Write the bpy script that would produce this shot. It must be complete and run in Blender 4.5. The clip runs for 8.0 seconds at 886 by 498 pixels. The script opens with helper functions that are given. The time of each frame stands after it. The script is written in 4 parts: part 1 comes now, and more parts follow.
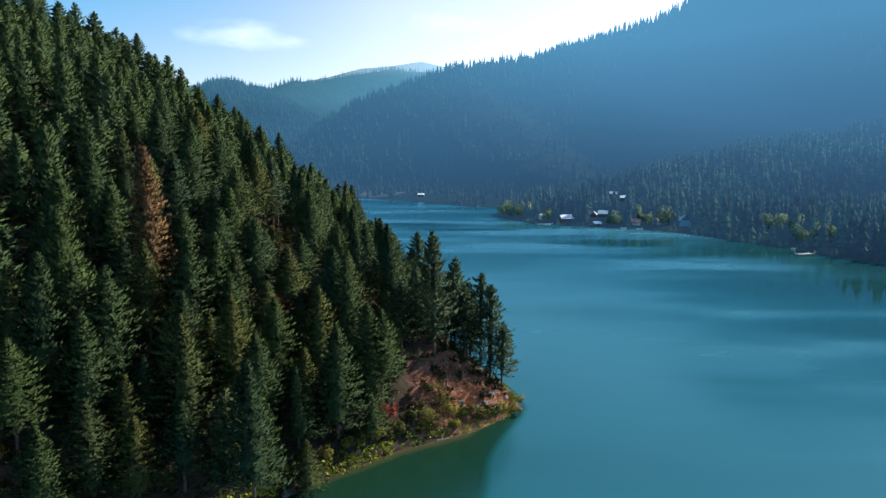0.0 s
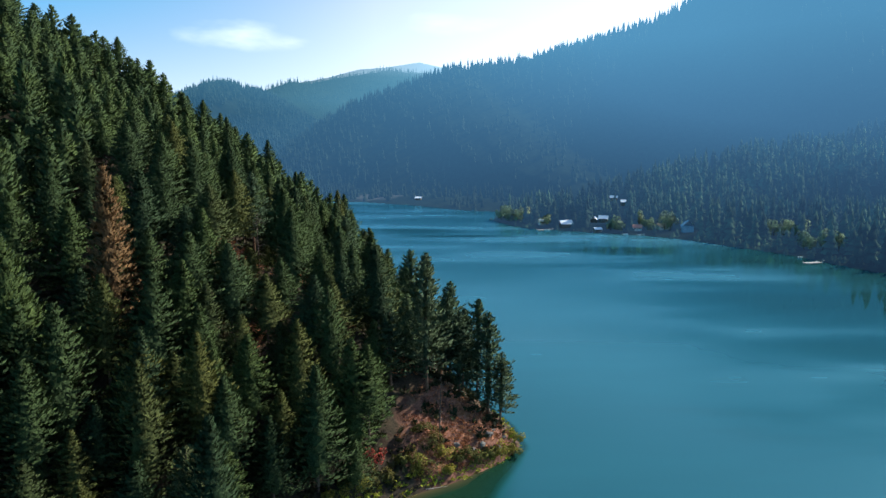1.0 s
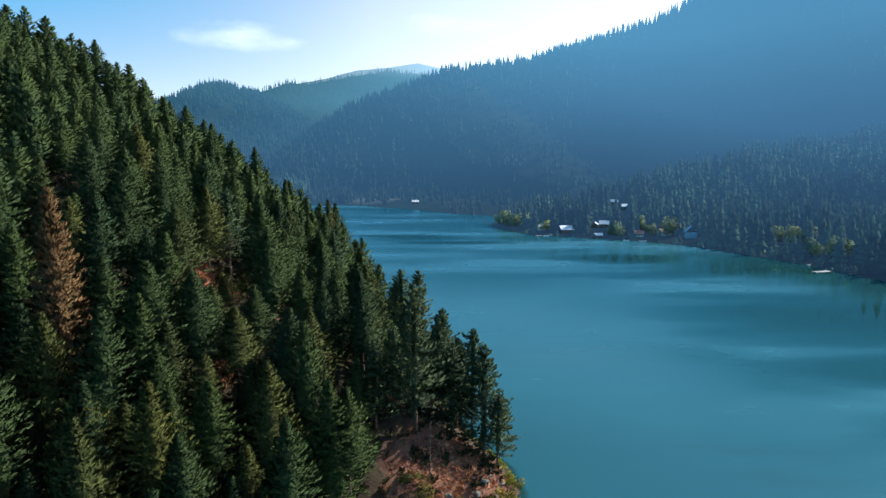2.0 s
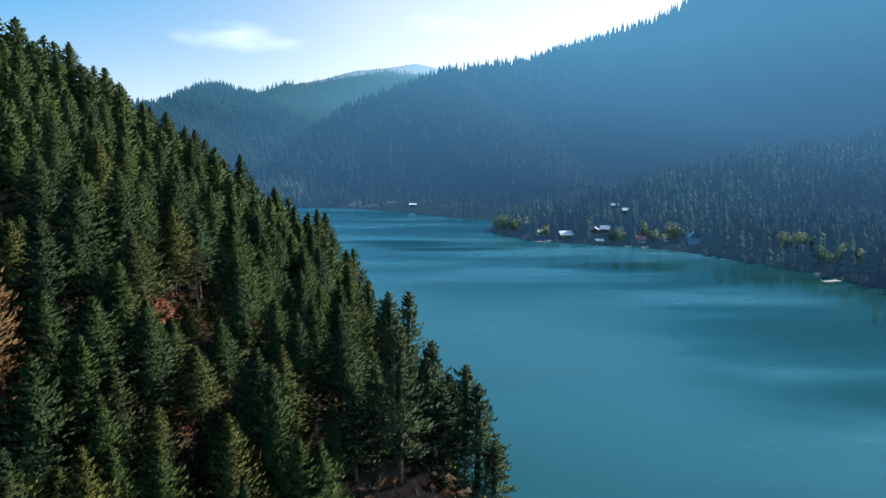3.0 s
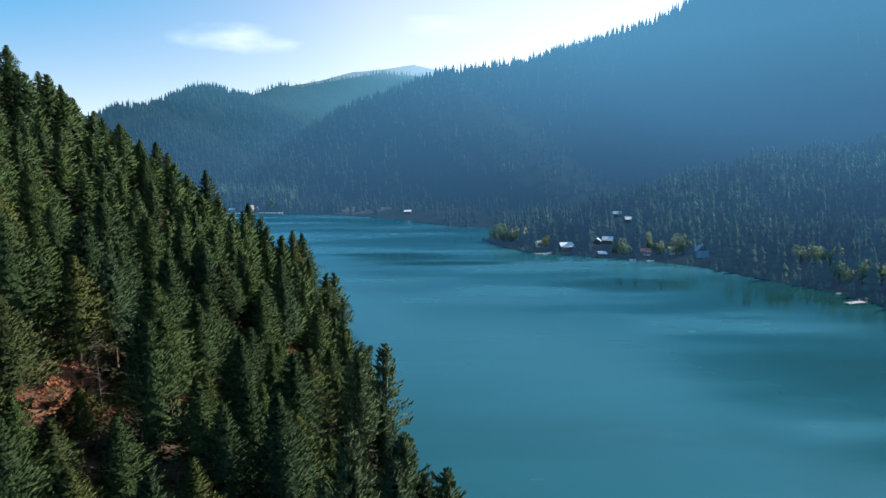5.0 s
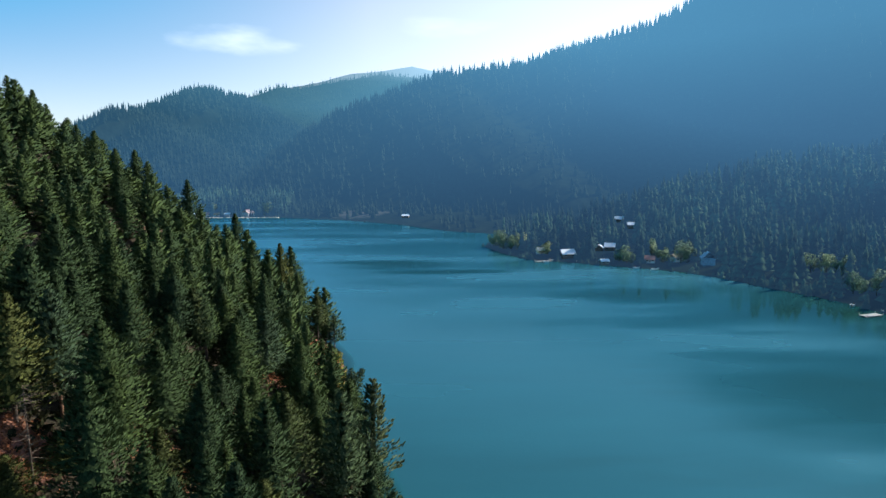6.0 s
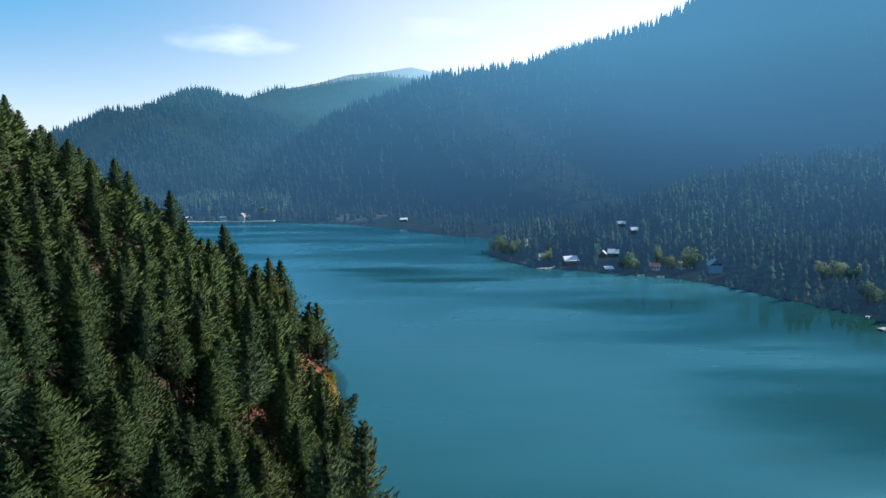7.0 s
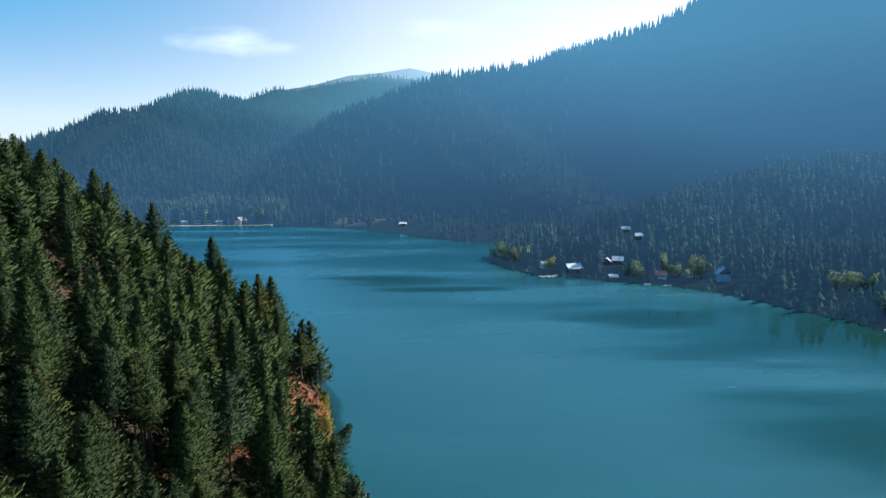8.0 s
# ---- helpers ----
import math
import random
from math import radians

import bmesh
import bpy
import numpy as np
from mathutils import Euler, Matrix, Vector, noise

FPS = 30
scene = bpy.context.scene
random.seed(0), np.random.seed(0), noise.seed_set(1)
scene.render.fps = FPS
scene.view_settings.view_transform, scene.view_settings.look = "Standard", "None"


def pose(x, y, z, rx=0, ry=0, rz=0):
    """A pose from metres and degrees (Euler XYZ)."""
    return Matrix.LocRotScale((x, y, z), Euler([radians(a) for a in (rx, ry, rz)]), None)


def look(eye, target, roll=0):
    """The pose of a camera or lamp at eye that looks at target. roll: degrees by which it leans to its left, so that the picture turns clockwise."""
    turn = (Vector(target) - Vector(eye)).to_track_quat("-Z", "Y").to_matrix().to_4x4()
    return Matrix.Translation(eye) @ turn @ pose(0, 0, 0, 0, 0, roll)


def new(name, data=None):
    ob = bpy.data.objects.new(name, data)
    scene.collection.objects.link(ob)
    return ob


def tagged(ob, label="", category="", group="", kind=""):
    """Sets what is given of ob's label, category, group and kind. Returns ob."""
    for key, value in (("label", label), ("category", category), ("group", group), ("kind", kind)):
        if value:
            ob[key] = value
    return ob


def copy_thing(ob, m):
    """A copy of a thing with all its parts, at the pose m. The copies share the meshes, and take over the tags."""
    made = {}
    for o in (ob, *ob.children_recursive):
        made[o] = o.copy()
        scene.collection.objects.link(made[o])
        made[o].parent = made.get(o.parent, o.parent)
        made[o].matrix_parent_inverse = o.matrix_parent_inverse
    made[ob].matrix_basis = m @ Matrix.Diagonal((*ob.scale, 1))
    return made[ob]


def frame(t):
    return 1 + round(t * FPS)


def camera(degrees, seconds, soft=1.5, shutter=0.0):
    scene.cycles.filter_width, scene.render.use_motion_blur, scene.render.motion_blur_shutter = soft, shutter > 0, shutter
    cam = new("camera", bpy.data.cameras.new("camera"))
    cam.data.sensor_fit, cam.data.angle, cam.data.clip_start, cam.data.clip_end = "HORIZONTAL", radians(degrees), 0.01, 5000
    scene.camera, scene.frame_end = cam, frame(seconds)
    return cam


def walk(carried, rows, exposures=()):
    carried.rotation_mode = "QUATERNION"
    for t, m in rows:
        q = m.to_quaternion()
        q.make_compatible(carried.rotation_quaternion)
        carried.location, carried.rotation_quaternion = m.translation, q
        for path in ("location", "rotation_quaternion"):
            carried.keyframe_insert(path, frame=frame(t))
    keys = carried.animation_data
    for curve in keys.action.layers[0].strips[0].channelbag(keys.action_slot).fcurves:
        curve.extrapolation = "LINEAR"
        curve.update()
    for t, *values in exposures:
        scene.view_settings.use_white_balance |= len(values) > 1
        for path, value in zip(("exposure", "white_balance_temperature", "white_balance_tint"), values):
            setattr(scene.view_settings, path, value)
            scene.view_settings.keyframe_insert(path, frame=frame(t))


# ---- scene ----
cam = camera(72.9, 8.0, soft=1.45)
METRES, EYE, TILT, LEAN, TURN = 104.0, 54.7, -8.52, -0.1, 0.0
ROWS = [
    (0.0, 0.0, 0.0, 0.0, -0.0, 0.0, 0.0),
    (0.5, 0.0052, 0.0528, 0.0243, -0.08, 0.02, 0.06),
    (1.0, 0.0108, 0.1075, 0.0486, -0.14, 0.04, 0.12),
    (1.5, 0.0182, 0.1636, 0.072, -0.18, 0.08, 0.19),
    (3.0, 0.0438, 0.3354, 0.1415, -0.32, 0.1, 0.34),
    (3.5, 0.0529, 0.3936, 0.1649, -0.36, 0.13, 0.38),
    (4.0, 0.062, 0.4526, 0.1872, -0.4, 0.12, 0.4),
    (4.5, 0.0707, 0.5127, 0.2082, -0.44, 0.13, 0.41),
    (6.0, 0.0883, 0.6952, 0.2719, -0.55, 0.32, 0.55),
    (6.5, 0.0907, 0.7533, 0.294, -0.58, 0.34, 0.59),
    (7.0, 0.0913, 0.8112, 0.3165, -0.62, 0.36, 0.61),
    (7.5, 0.0903, 0.8699, 0.3393, -0.65, 0.41, 0.65),
    (8.0, 0.0902, 0.9255, 0.3628, -0.67, 0.43, 0.65),
]
walk(cam, [(t, pose(0, 0, EYE, TILT, LEAN, TURN) @ pose(METRES * x, METRES * y, METRES * z, 90 + pitch, roll, yaw)) for t, x, y, z, yaw, pitch, roll in ROWS],
     exposures=[(0, 0.88, 5900, 11), (8, 0.76, 5900, 11)])

# ---- light ----
SUN_AZ, SUN_EL = 62.0, 38.0  # degrees right of the line of flight, and above the horizon
world = bpy.data.worlds.new("sky")
scene.world = world
world.use_nodes = True
wn, wl = world.node_tree.nodes, world.node_tree.links
sky = wn.new("ShaderNodeTexSky")
sky.sky_type = "NISHITA"
sky.sun_disc = False
sky.sun_elevation, sky.sun_rotation = radians(SUN_EL), radians(SUN_AZ)
sky.altitude, sky.air_density, sky.dust_density, sky.ozone_density = 600, 1.0, 1.8, 2.5
back = wn["Background"]
back.inputs["Strength"].default_value = 0.088
way = wn.new("ShaderNodeSeparateXYZ")
wl.new(wn.new("ShaderNodeTexCoord").outputs["Generated"], way.inputs[0])


def sky_math(op, a, b=0.0):
    m = wn.new("ShaderNodeMath")
    m.operation = op
    for i, v in ((0, a), (1, b)):
        if isinstance(v, (int, float)):
            m.inputs[i].default_value = v
        else:
            wl.new(v, m.inputs[i])
    return m.outputs[0]


# two thin clouds, by bearing and height above the horizon in degrees
bearing = sky_math("MULTIPLY", sky_math("ARCTAN2", way.outputs[0], way.outputs[1]), 57.2958)
rise = sky_math("MULTIPLY", sky_math("ARCSINE", way.outputs[2]), 57.2958)
wisp = wn.new("ShaderNodeTexNoise")
wisp.inputs["Scale"].default_value, wisp.inputs["Detail"].default_value = 22, 6
stretch = wn.new("ShaderNodeMapping")
stretch.inputs["Scale"].default_value = (0.5, 0.5, 1.6)
wl.new(wn["Texture Coordinate"].outputs["Generated"], stretch.inputs["Vector"])
wl.new(stretch.outputs[0], wisp.inputs["Vector"])
colour = sky.outputs["Color"]
# summer haze: white low down, and warm towards the sun's side
low = sky_math("EXPONENT", sky_math("DIVIDE", sky_math("MAXIMUM", rise, 0.0), -9.0))
off_glare = sky_math("DIVIDE", sky_math("SUBTRACT", bearing, 21.0), 32.0)
glare = sky_math("EXPONENT", sky_math("MULTIPLY", sky_math("MULTIPLY", off_glare, off_glare), -1.0))
for fac, white in ((sky_math("MULTIPLY", low, 0.5), (7.8, 8.9, 9.0, 1)), (sky_math("MULTIPLY", glare, sky_math("MULTIPLY", sky_math("POWER", low, 0.5), 0.9)), (11.0, 10.8, 9.8, 1))):
    veil = wn.new("ShaderNodeMix")
    veil.data_type = "RGBA"
    wl.new(fac, veil.inputs[0])
    wl.new(colour, veil.inputs[6])
    veil.inputs[7].default_value = white
    colour = veil.outputs[2]
# clearer and bluer away from the sun
away = sky_math("MINIMUM", sky_math("MAXIMUM", sky_math("DIVIDE", sky_math("SUBTRACT", -6.0, bearing), 30.0), 0.0), 1.0)
above = sky_math("MINIMUM", sky_math("MAXIMUM", sky_math("DIVIDE", sky_math("SUBTRACT", rise, 4.0), 10.0), 0.0), 1.0)
clear_sky = wn.new("ShaderNodeMix")
clear_sky.data_type = "RGBA"
wl.new(sky_math("MULTIPLY", sky_math("MULTIPLY", away, above), 0.95), clear_sky.inputs[0])
wl.new(colour, clear_sky.inputs[6])
clear_sky.inputs[7].default_value = (0.75, 3.3, 5.4, 1)
colour = clear_sky.outputs[2]
for a, e, w, h, dense in ((-17.8, 10.4, 6.2, 1.7, 0.34), (0.6, 12.0, 6.0, 1.1, 0.16)):
    u, v = sky_math("DIVIDE", sky_math("SUBTRACT", bearing, a), w), sky_math("DIVIDE", sky_math("SUBTRACT", rise, e), h)
    r2 = sky_math("ADD", sky_math("MULTIPLY", u, u), sky_math("MULTIPLY", v, v))
    body = sky_math("SUBTRACT", 1.0, sky_math("ADD", r2, sky_math("MULTIPLY", sky_math("SUBTRACT", wisp.outputs[0], 0.42), 2.2)))
    cloud = sky_math("MULTIPLY", sky_math("POWER", sky_math("MINIMUM", sky_math("MAXIMUM", body, 0.0), 1.0), 1.5), dense)
    blend = wn.new("ShaderNodeMix")
    blend.data_type = "RGBA"
    wl.new(cloud, blend.inputs[0])
    wl.new(colour, blend.inputs[6])
    blend.inputs[7].default_value = (11.5, 11.6, 12.2, 1)
    colour = blend.outputs[2]
wl.new(colour, back.inputs["Color"])

sun = new("sun", bpy.data.lights.new("sun", "SUN"))
sun.data.energy, sun.data.angle, sun.data.color = 4.5, radians(0.6), (1.0, 0.89, 0.70)
sun_way = Vector((math.sin(radians(SUN_AZ)) * math.cos(radians(SUN_EL)), math.cos(radians(SUN_AZ)) * math.cos(radians(SUN_EL)), math.sin(radians(SUN_EL))))
sun.matrix_world = look(sun_way * 300, (0, 0, 0))


# ---- materials ----
def material(name, rough=0.8, spec=0.3):
    m = bpy.data.materials.new(name)
    m.use_nodes = True
    b = m.node_tree.nodes["Principled BSDF"]
    b.inputs["Roughness"].default_value = rough
    b.inputs["Specular IOR Level"].default_value = spec
    return m, m.node_tree.nodes, m.node_tree.links, b


def ramp(nodes, links, source, stops):
    r = nodes.new("ShaderNodeValToRGB")
    while len(r.color_ramp.elements) < len(stops):
        r.color_ramp.elements.new(0.5)
    for e, (p, c) in zip(r.color_ramp.elements, stops):
        e.position, e.color = p, (*c, 1)
    links.new(source, r.inputs[0])
    return r.outputs[0]


def noise_tex(nodes, links, scale, detail=4, vector=None):
    n = nodes.new("ShaderNodeTexNoise")
    n.inputs["Scale"].default_value, n.inputs["Detail"].default_value = scale, detail
    if vector is None:
        vector = nodes.new("ShaderNodeNewGeometry").outputs["Position"]
    links.new(vector, n.inputs["Vector"])
    return n.outputs[0]


def mix(nodes, links, fac, a, b, blend="MIX"):
    m = nodes.new("ShaderNodeMix")
    m.data_type, m.blend_type = "RGBA", blend
    for i, v in ((0, fac), (6, a), (7, b)):
        if isinstance(v, (int, float)):
            m.inputs[i].default_value = v
        elif isinstance(v, tuple):
            m.inputs[i].default_value = (*v, 1)
        else:
            links.new(v, m.inputs[i])
    return m.outputs[2]


def math_node(nodes, links, op, a, b=0.0, clamp=False):
    m = nodes.new("ShaderNodeMath")
    m.operation, m.use_clamp = op, clamp
    for i, v in ((0, a), (1, b)):
        if isinstance(v, (int, float)):
            m.inputs[i].default_value = v
        else:
            links.new(v, m.inputs[i])
    return m.outputs[0]


def bump(nodes, links, bsdf, height, strength=0.5, distance=0.1):
    b = nodes.new("ShaderNodeBump")
    b.inputs["Strength"].default_value, b.inputs["Distance"].default_value = strength, distance
    links.new(height, b.inputs["Height"])
    links.new(b.outputs[0], bsdf.inputs["Normal"])


def needles(name, dark, light, warm, joined=False):
    """Needle foliage: each tree its own tone, each spray its own shade."""
    m, n, l, b = material(name, 0.75, 0.07)
    geo = n.new("ShaderNodeNewGeometry")
    if joined:
        tree_tone = noise_tex(n, l, 0.16, 2)
    else:
        tree_tone = n.new("ShaderNodeObjectInfo").outputs["Random"]
    tone = ramp(n, l, tree_tone, [(0.0, dark), (0.35, light), (0.7, dark), (1.0, warm)])
    shade = ramp(n, l, geo.outputs["Random Per Island"], [(0.0, (0.72, 0.75, 0.78)), (1.0, (1.25, 1.22, 1.12))])
    twigs = ramp(n, l, noise_tex(n, l, 4.5, 3), [(0.34, (0.42, 0.45, 0.50)), (0.52, (1.0, 1.0, 1.0)), (0.68, (1.45, 1.42, 1.3))])
    leaf = mix(n, l, 1.0, mix(n, l, 1.0, tone, shade, "MULTIPLY"), twigs, "MULTIPLY")
    l.new(leaf, b.inputs["Base Color"])
    glow = n.new("ShaderNodeBsdfTranslucent")  # light that comes through the needles
    l.new(leaf, glow.inputs["Color"])
    both = n.new("ShaderNodeMixShader")
    both.inputs[0].default_value = 0.16
    l.new(b.outputs[0], both.inputs[1])
    l.new(glow.outputs[0], both.inputs[2])
    l.new(both.outputs[0], n["Material Output"].inputs["Surface"])
    return m


FIR = needles("fir_needles", (0.028, 0.051, 0.026), (0.049, 0.076, 0.025), (0.074, 0.084, 0.025))
PINE = needles("pine_needles", (0.038, 0.066, 0.041), (0.056, 0.086, 0.043), (0.075, 0.094, 0.043))
FIR_FAR = needles("far_needles", (0.034, 0.061, 0.031), (0.056, 0.086, 0.029), (0.080, 0.095, 0.029), joined=True)
YELLOW = needles("yellow_leaves", (0.15, 0.145, 0.03), (0.21, 0.19, 0.035), (0.22, 0.165, 0.04))
OLIVE = needles("olive_leaves", (0.075, 0.085, 0.025), (0.11, 0.11, 0.03), (0.13, 0.11, 0.035))
CRIMSON = needles("crimson_leaves", (0.26, 0.05, 0.04), (0.32, 0.06, 0.05), (0.24, 0.07, 0.04))
WILLOW = needles("willow_leaves", (0.17, 0.25, 0.17), (0.22, 0.30, 0.19), (0.26, 0.31, 0.17))
BRACKEN = needles("rust_bracken", (0.27, 0.12, 0.07), (0.38, 0.17, 0.08), (0.34, 0.21, 0.095), joined=True)
YELLOW_GRASS = needles("shore_grass", (0.24, 0.26, 0.03), (0.36, 0.36, 0.04), (0.30, 0.26, 0.06), joined=True)
# undergrowth with colours darkened to deepen the shade between the trees
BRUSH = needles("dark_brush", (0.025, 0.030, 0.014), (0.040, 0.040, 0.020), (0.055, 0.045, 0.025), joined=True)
RUST = needles("rust_needles", (0.105, 0.068, 0.034), (0.125, 0.078, 0.038), (0.095, 0.064, 0.034))


def bark(name, a, b_):
    m, n, l, b = material(name, 0.9, 0.2)
    f = noise_tex(n, l, 3.0)
    l.new(ramp(n, l, f, [(0.3, a), (0.7, b_)]), b.inputs["Base Color"])
    bump(n, l, b, f, 0.6, 0.05)
    return m


BARK = bark("fir_bark", (0.05, 0.035, 0.025), (0.13, 0.10, 0.08))
PINE_BARK = bark("pine_bark", (0.09, 0.05, 0.03), (0.20, 0.12, 0.08))
GREY_WOOD = bark("weathered_wood", (0.22, 0.19, 0.16), (0.42, 0.38, 0.33))


CLEARINGS = [(-33, 221, 14, 6), (-45, 147, 37, 8), (6, 121, 6, 13), (-26, 270, 8, 19), (-24, 252, 6, 14), (-30, 158, 26, 4), (-22, 137, 24, 4), (-9, 134, 10, 5), (-36, 128, 25, 3), (-37, 164, 28, 5), (-37, 194, 24, 6), (-27, 198, 17, 4), (-12, 169, 12, 4), (-8, 146, 13, 3)]


def ground_material():
    """Dry hillside: needle litter, rust grass, bare earth and stones, greener in the damp."""
    m, n, l, b = material("hillside_ground", 0.95, 0.15)
    big = noise_tex(n, l, 0.045, 5)
    mid = noise_tex(n, l, 0.35, 6)
    fine = noise_tex(n, l, 2.6, 6)
    litter = ramp(n, l, big, [(0.30, (0.026, 0.024, 0.017)), (0.5, (0.038, 0.032, 0.022)), (0.62, (0.070, 0.050, 0.034)), (0.75, (0.045, 0.042, 0.026))])
    rust = ramp(n, l, mid, [(0.30, (0.11, 0.060, 0.044)), (0.5, (0.19, 0.092, 0.063)), (0.7, (0.27, 0.145, 0.095))])
    pos = n.new("ShaderNodeNewGeometry").outputs["Position"]
    bare = 0.0
    for cx, cy, cz, reach in CLEARINGS:  # open, sunburnt spots
        far = n.new("ShaderNodeVectorMath")
        far.operation = "DISTANCE"
        l.new(pos, far.inputs[0])
        far.inputs[1].default_value = (cx, cy, cz)
        ragged = math_node(n, l, "ADD", math_node(n, l, "DIVIDE", far.outputs["Value"], reach), math_node(n, l, "MULTIPLY", math_node(n, l, "SUBTRACT", mid, 0.5), 0.9))
        bare = math_node(n, l, "MAXIMUM", bare, math_node(n, l, "MULTIPLY", math_node(n, l, "SUBTRACT", 1.15, ragged), 3.0, True))
    base = mix(n, l, bare, litter, rust)
    grit = ramp(n, l, mid, [(0.32, (0.45, 0.42, 0.40)), (0.5, (1.0, 1.0, 1.0)), (0.72, (1.35, 1.2, 1.0))])
    speck = ramp(n, l, fine, [(0.35, (0.6, 0.6, 0.6)), (0.65, (1.3, 1.3, 1.3))])
    l.new(mix(n, l, 1.0, mix(n, l, 1.0, base, grit, "MULTIPLY"), speck, "MULTIPLY"), b.inputs["Base Color"])
    bump(n, l, b, mid, 0.5, 0.4)
    return m


GROUND = ground_material()


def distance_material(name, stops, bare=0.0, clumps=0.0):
    """Far forested mountains, with aerial haze painted on as blue emission that grows with distance."""
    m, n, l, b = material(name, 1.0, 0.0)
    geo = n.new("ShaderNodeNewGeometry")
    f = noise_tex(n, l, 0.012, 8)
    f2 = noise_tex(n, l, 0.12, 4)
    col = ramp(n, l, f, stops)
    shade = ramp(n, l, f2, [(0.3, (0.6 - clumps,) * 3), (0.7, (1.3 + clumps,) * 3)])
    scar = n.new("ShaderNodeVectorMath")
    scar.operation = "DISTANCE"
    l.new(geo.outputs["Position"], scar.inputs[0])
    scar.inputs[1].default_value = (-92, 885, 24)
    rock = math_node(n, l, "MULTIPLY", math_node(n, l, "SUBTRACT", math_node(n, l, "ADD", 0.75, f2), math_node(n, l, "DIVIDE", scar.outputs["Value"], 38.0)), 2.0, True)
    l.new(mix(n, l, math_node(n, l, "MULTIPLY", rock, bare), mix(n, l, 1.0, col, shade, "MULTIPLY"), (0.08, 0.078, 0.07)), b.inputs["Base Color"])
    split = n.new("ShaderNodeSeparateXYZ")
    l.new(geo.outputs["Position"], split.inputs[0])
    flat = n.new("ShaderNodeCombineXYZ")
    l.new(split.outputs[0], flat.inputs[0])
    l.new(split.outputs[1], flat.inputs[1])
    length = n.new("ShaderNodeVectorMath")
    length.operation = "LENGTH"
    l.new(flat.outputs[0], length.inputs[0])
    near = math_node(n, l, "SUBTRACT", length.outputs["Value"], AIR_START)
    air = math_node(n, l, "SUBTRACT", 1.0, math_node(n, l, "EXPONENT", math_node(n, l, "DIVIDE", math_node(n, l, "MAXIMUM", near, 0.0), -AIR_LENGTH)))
    # the painted haze glows stronger high up and towards the sun
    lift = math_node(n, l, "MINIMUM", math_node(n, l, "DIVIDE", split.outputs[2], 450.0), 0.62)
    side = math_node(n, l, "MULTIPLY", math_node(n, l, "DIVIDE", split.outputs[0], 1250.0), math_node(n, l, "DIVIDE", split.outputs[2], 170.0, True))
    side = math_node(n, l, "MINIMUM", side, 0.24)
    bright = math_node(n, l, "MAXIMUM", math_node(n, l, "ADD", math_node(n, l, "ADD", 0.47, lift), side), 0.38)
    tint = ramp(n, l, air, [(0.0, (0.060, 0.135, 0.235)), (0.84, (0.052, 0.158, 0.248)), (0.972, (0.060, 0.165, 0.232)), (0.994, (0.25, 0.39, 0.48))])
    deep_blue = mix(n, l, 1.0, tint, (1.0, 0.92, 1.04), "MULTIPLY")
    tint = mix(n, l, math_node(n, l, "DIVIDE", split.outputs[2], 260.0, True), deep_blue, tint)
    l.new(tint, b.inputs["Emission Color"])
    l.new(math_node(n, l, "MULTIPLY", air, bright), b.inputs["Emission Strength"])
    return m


# where the emitted haze begins, and how fast it thickens
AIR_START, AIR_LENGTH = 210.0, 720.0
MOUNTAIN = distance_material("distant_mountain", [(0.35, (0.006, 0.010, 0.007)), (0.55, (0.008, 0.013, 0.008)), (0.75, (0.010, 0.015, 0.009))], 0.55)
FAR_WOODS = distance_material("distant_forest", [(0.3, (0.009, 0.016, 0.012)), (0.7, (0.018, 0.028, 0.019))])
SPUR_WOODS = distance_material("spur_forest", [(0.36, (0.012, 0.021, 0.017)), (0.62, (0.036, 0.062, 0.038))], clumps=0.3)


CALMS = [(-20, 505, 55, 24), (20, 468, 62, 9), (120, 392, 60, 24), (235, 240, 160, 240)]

GUSTS = [(24, 222, 16, 30), (30, 158, 10, 22), (48, 232, 22, 12)]


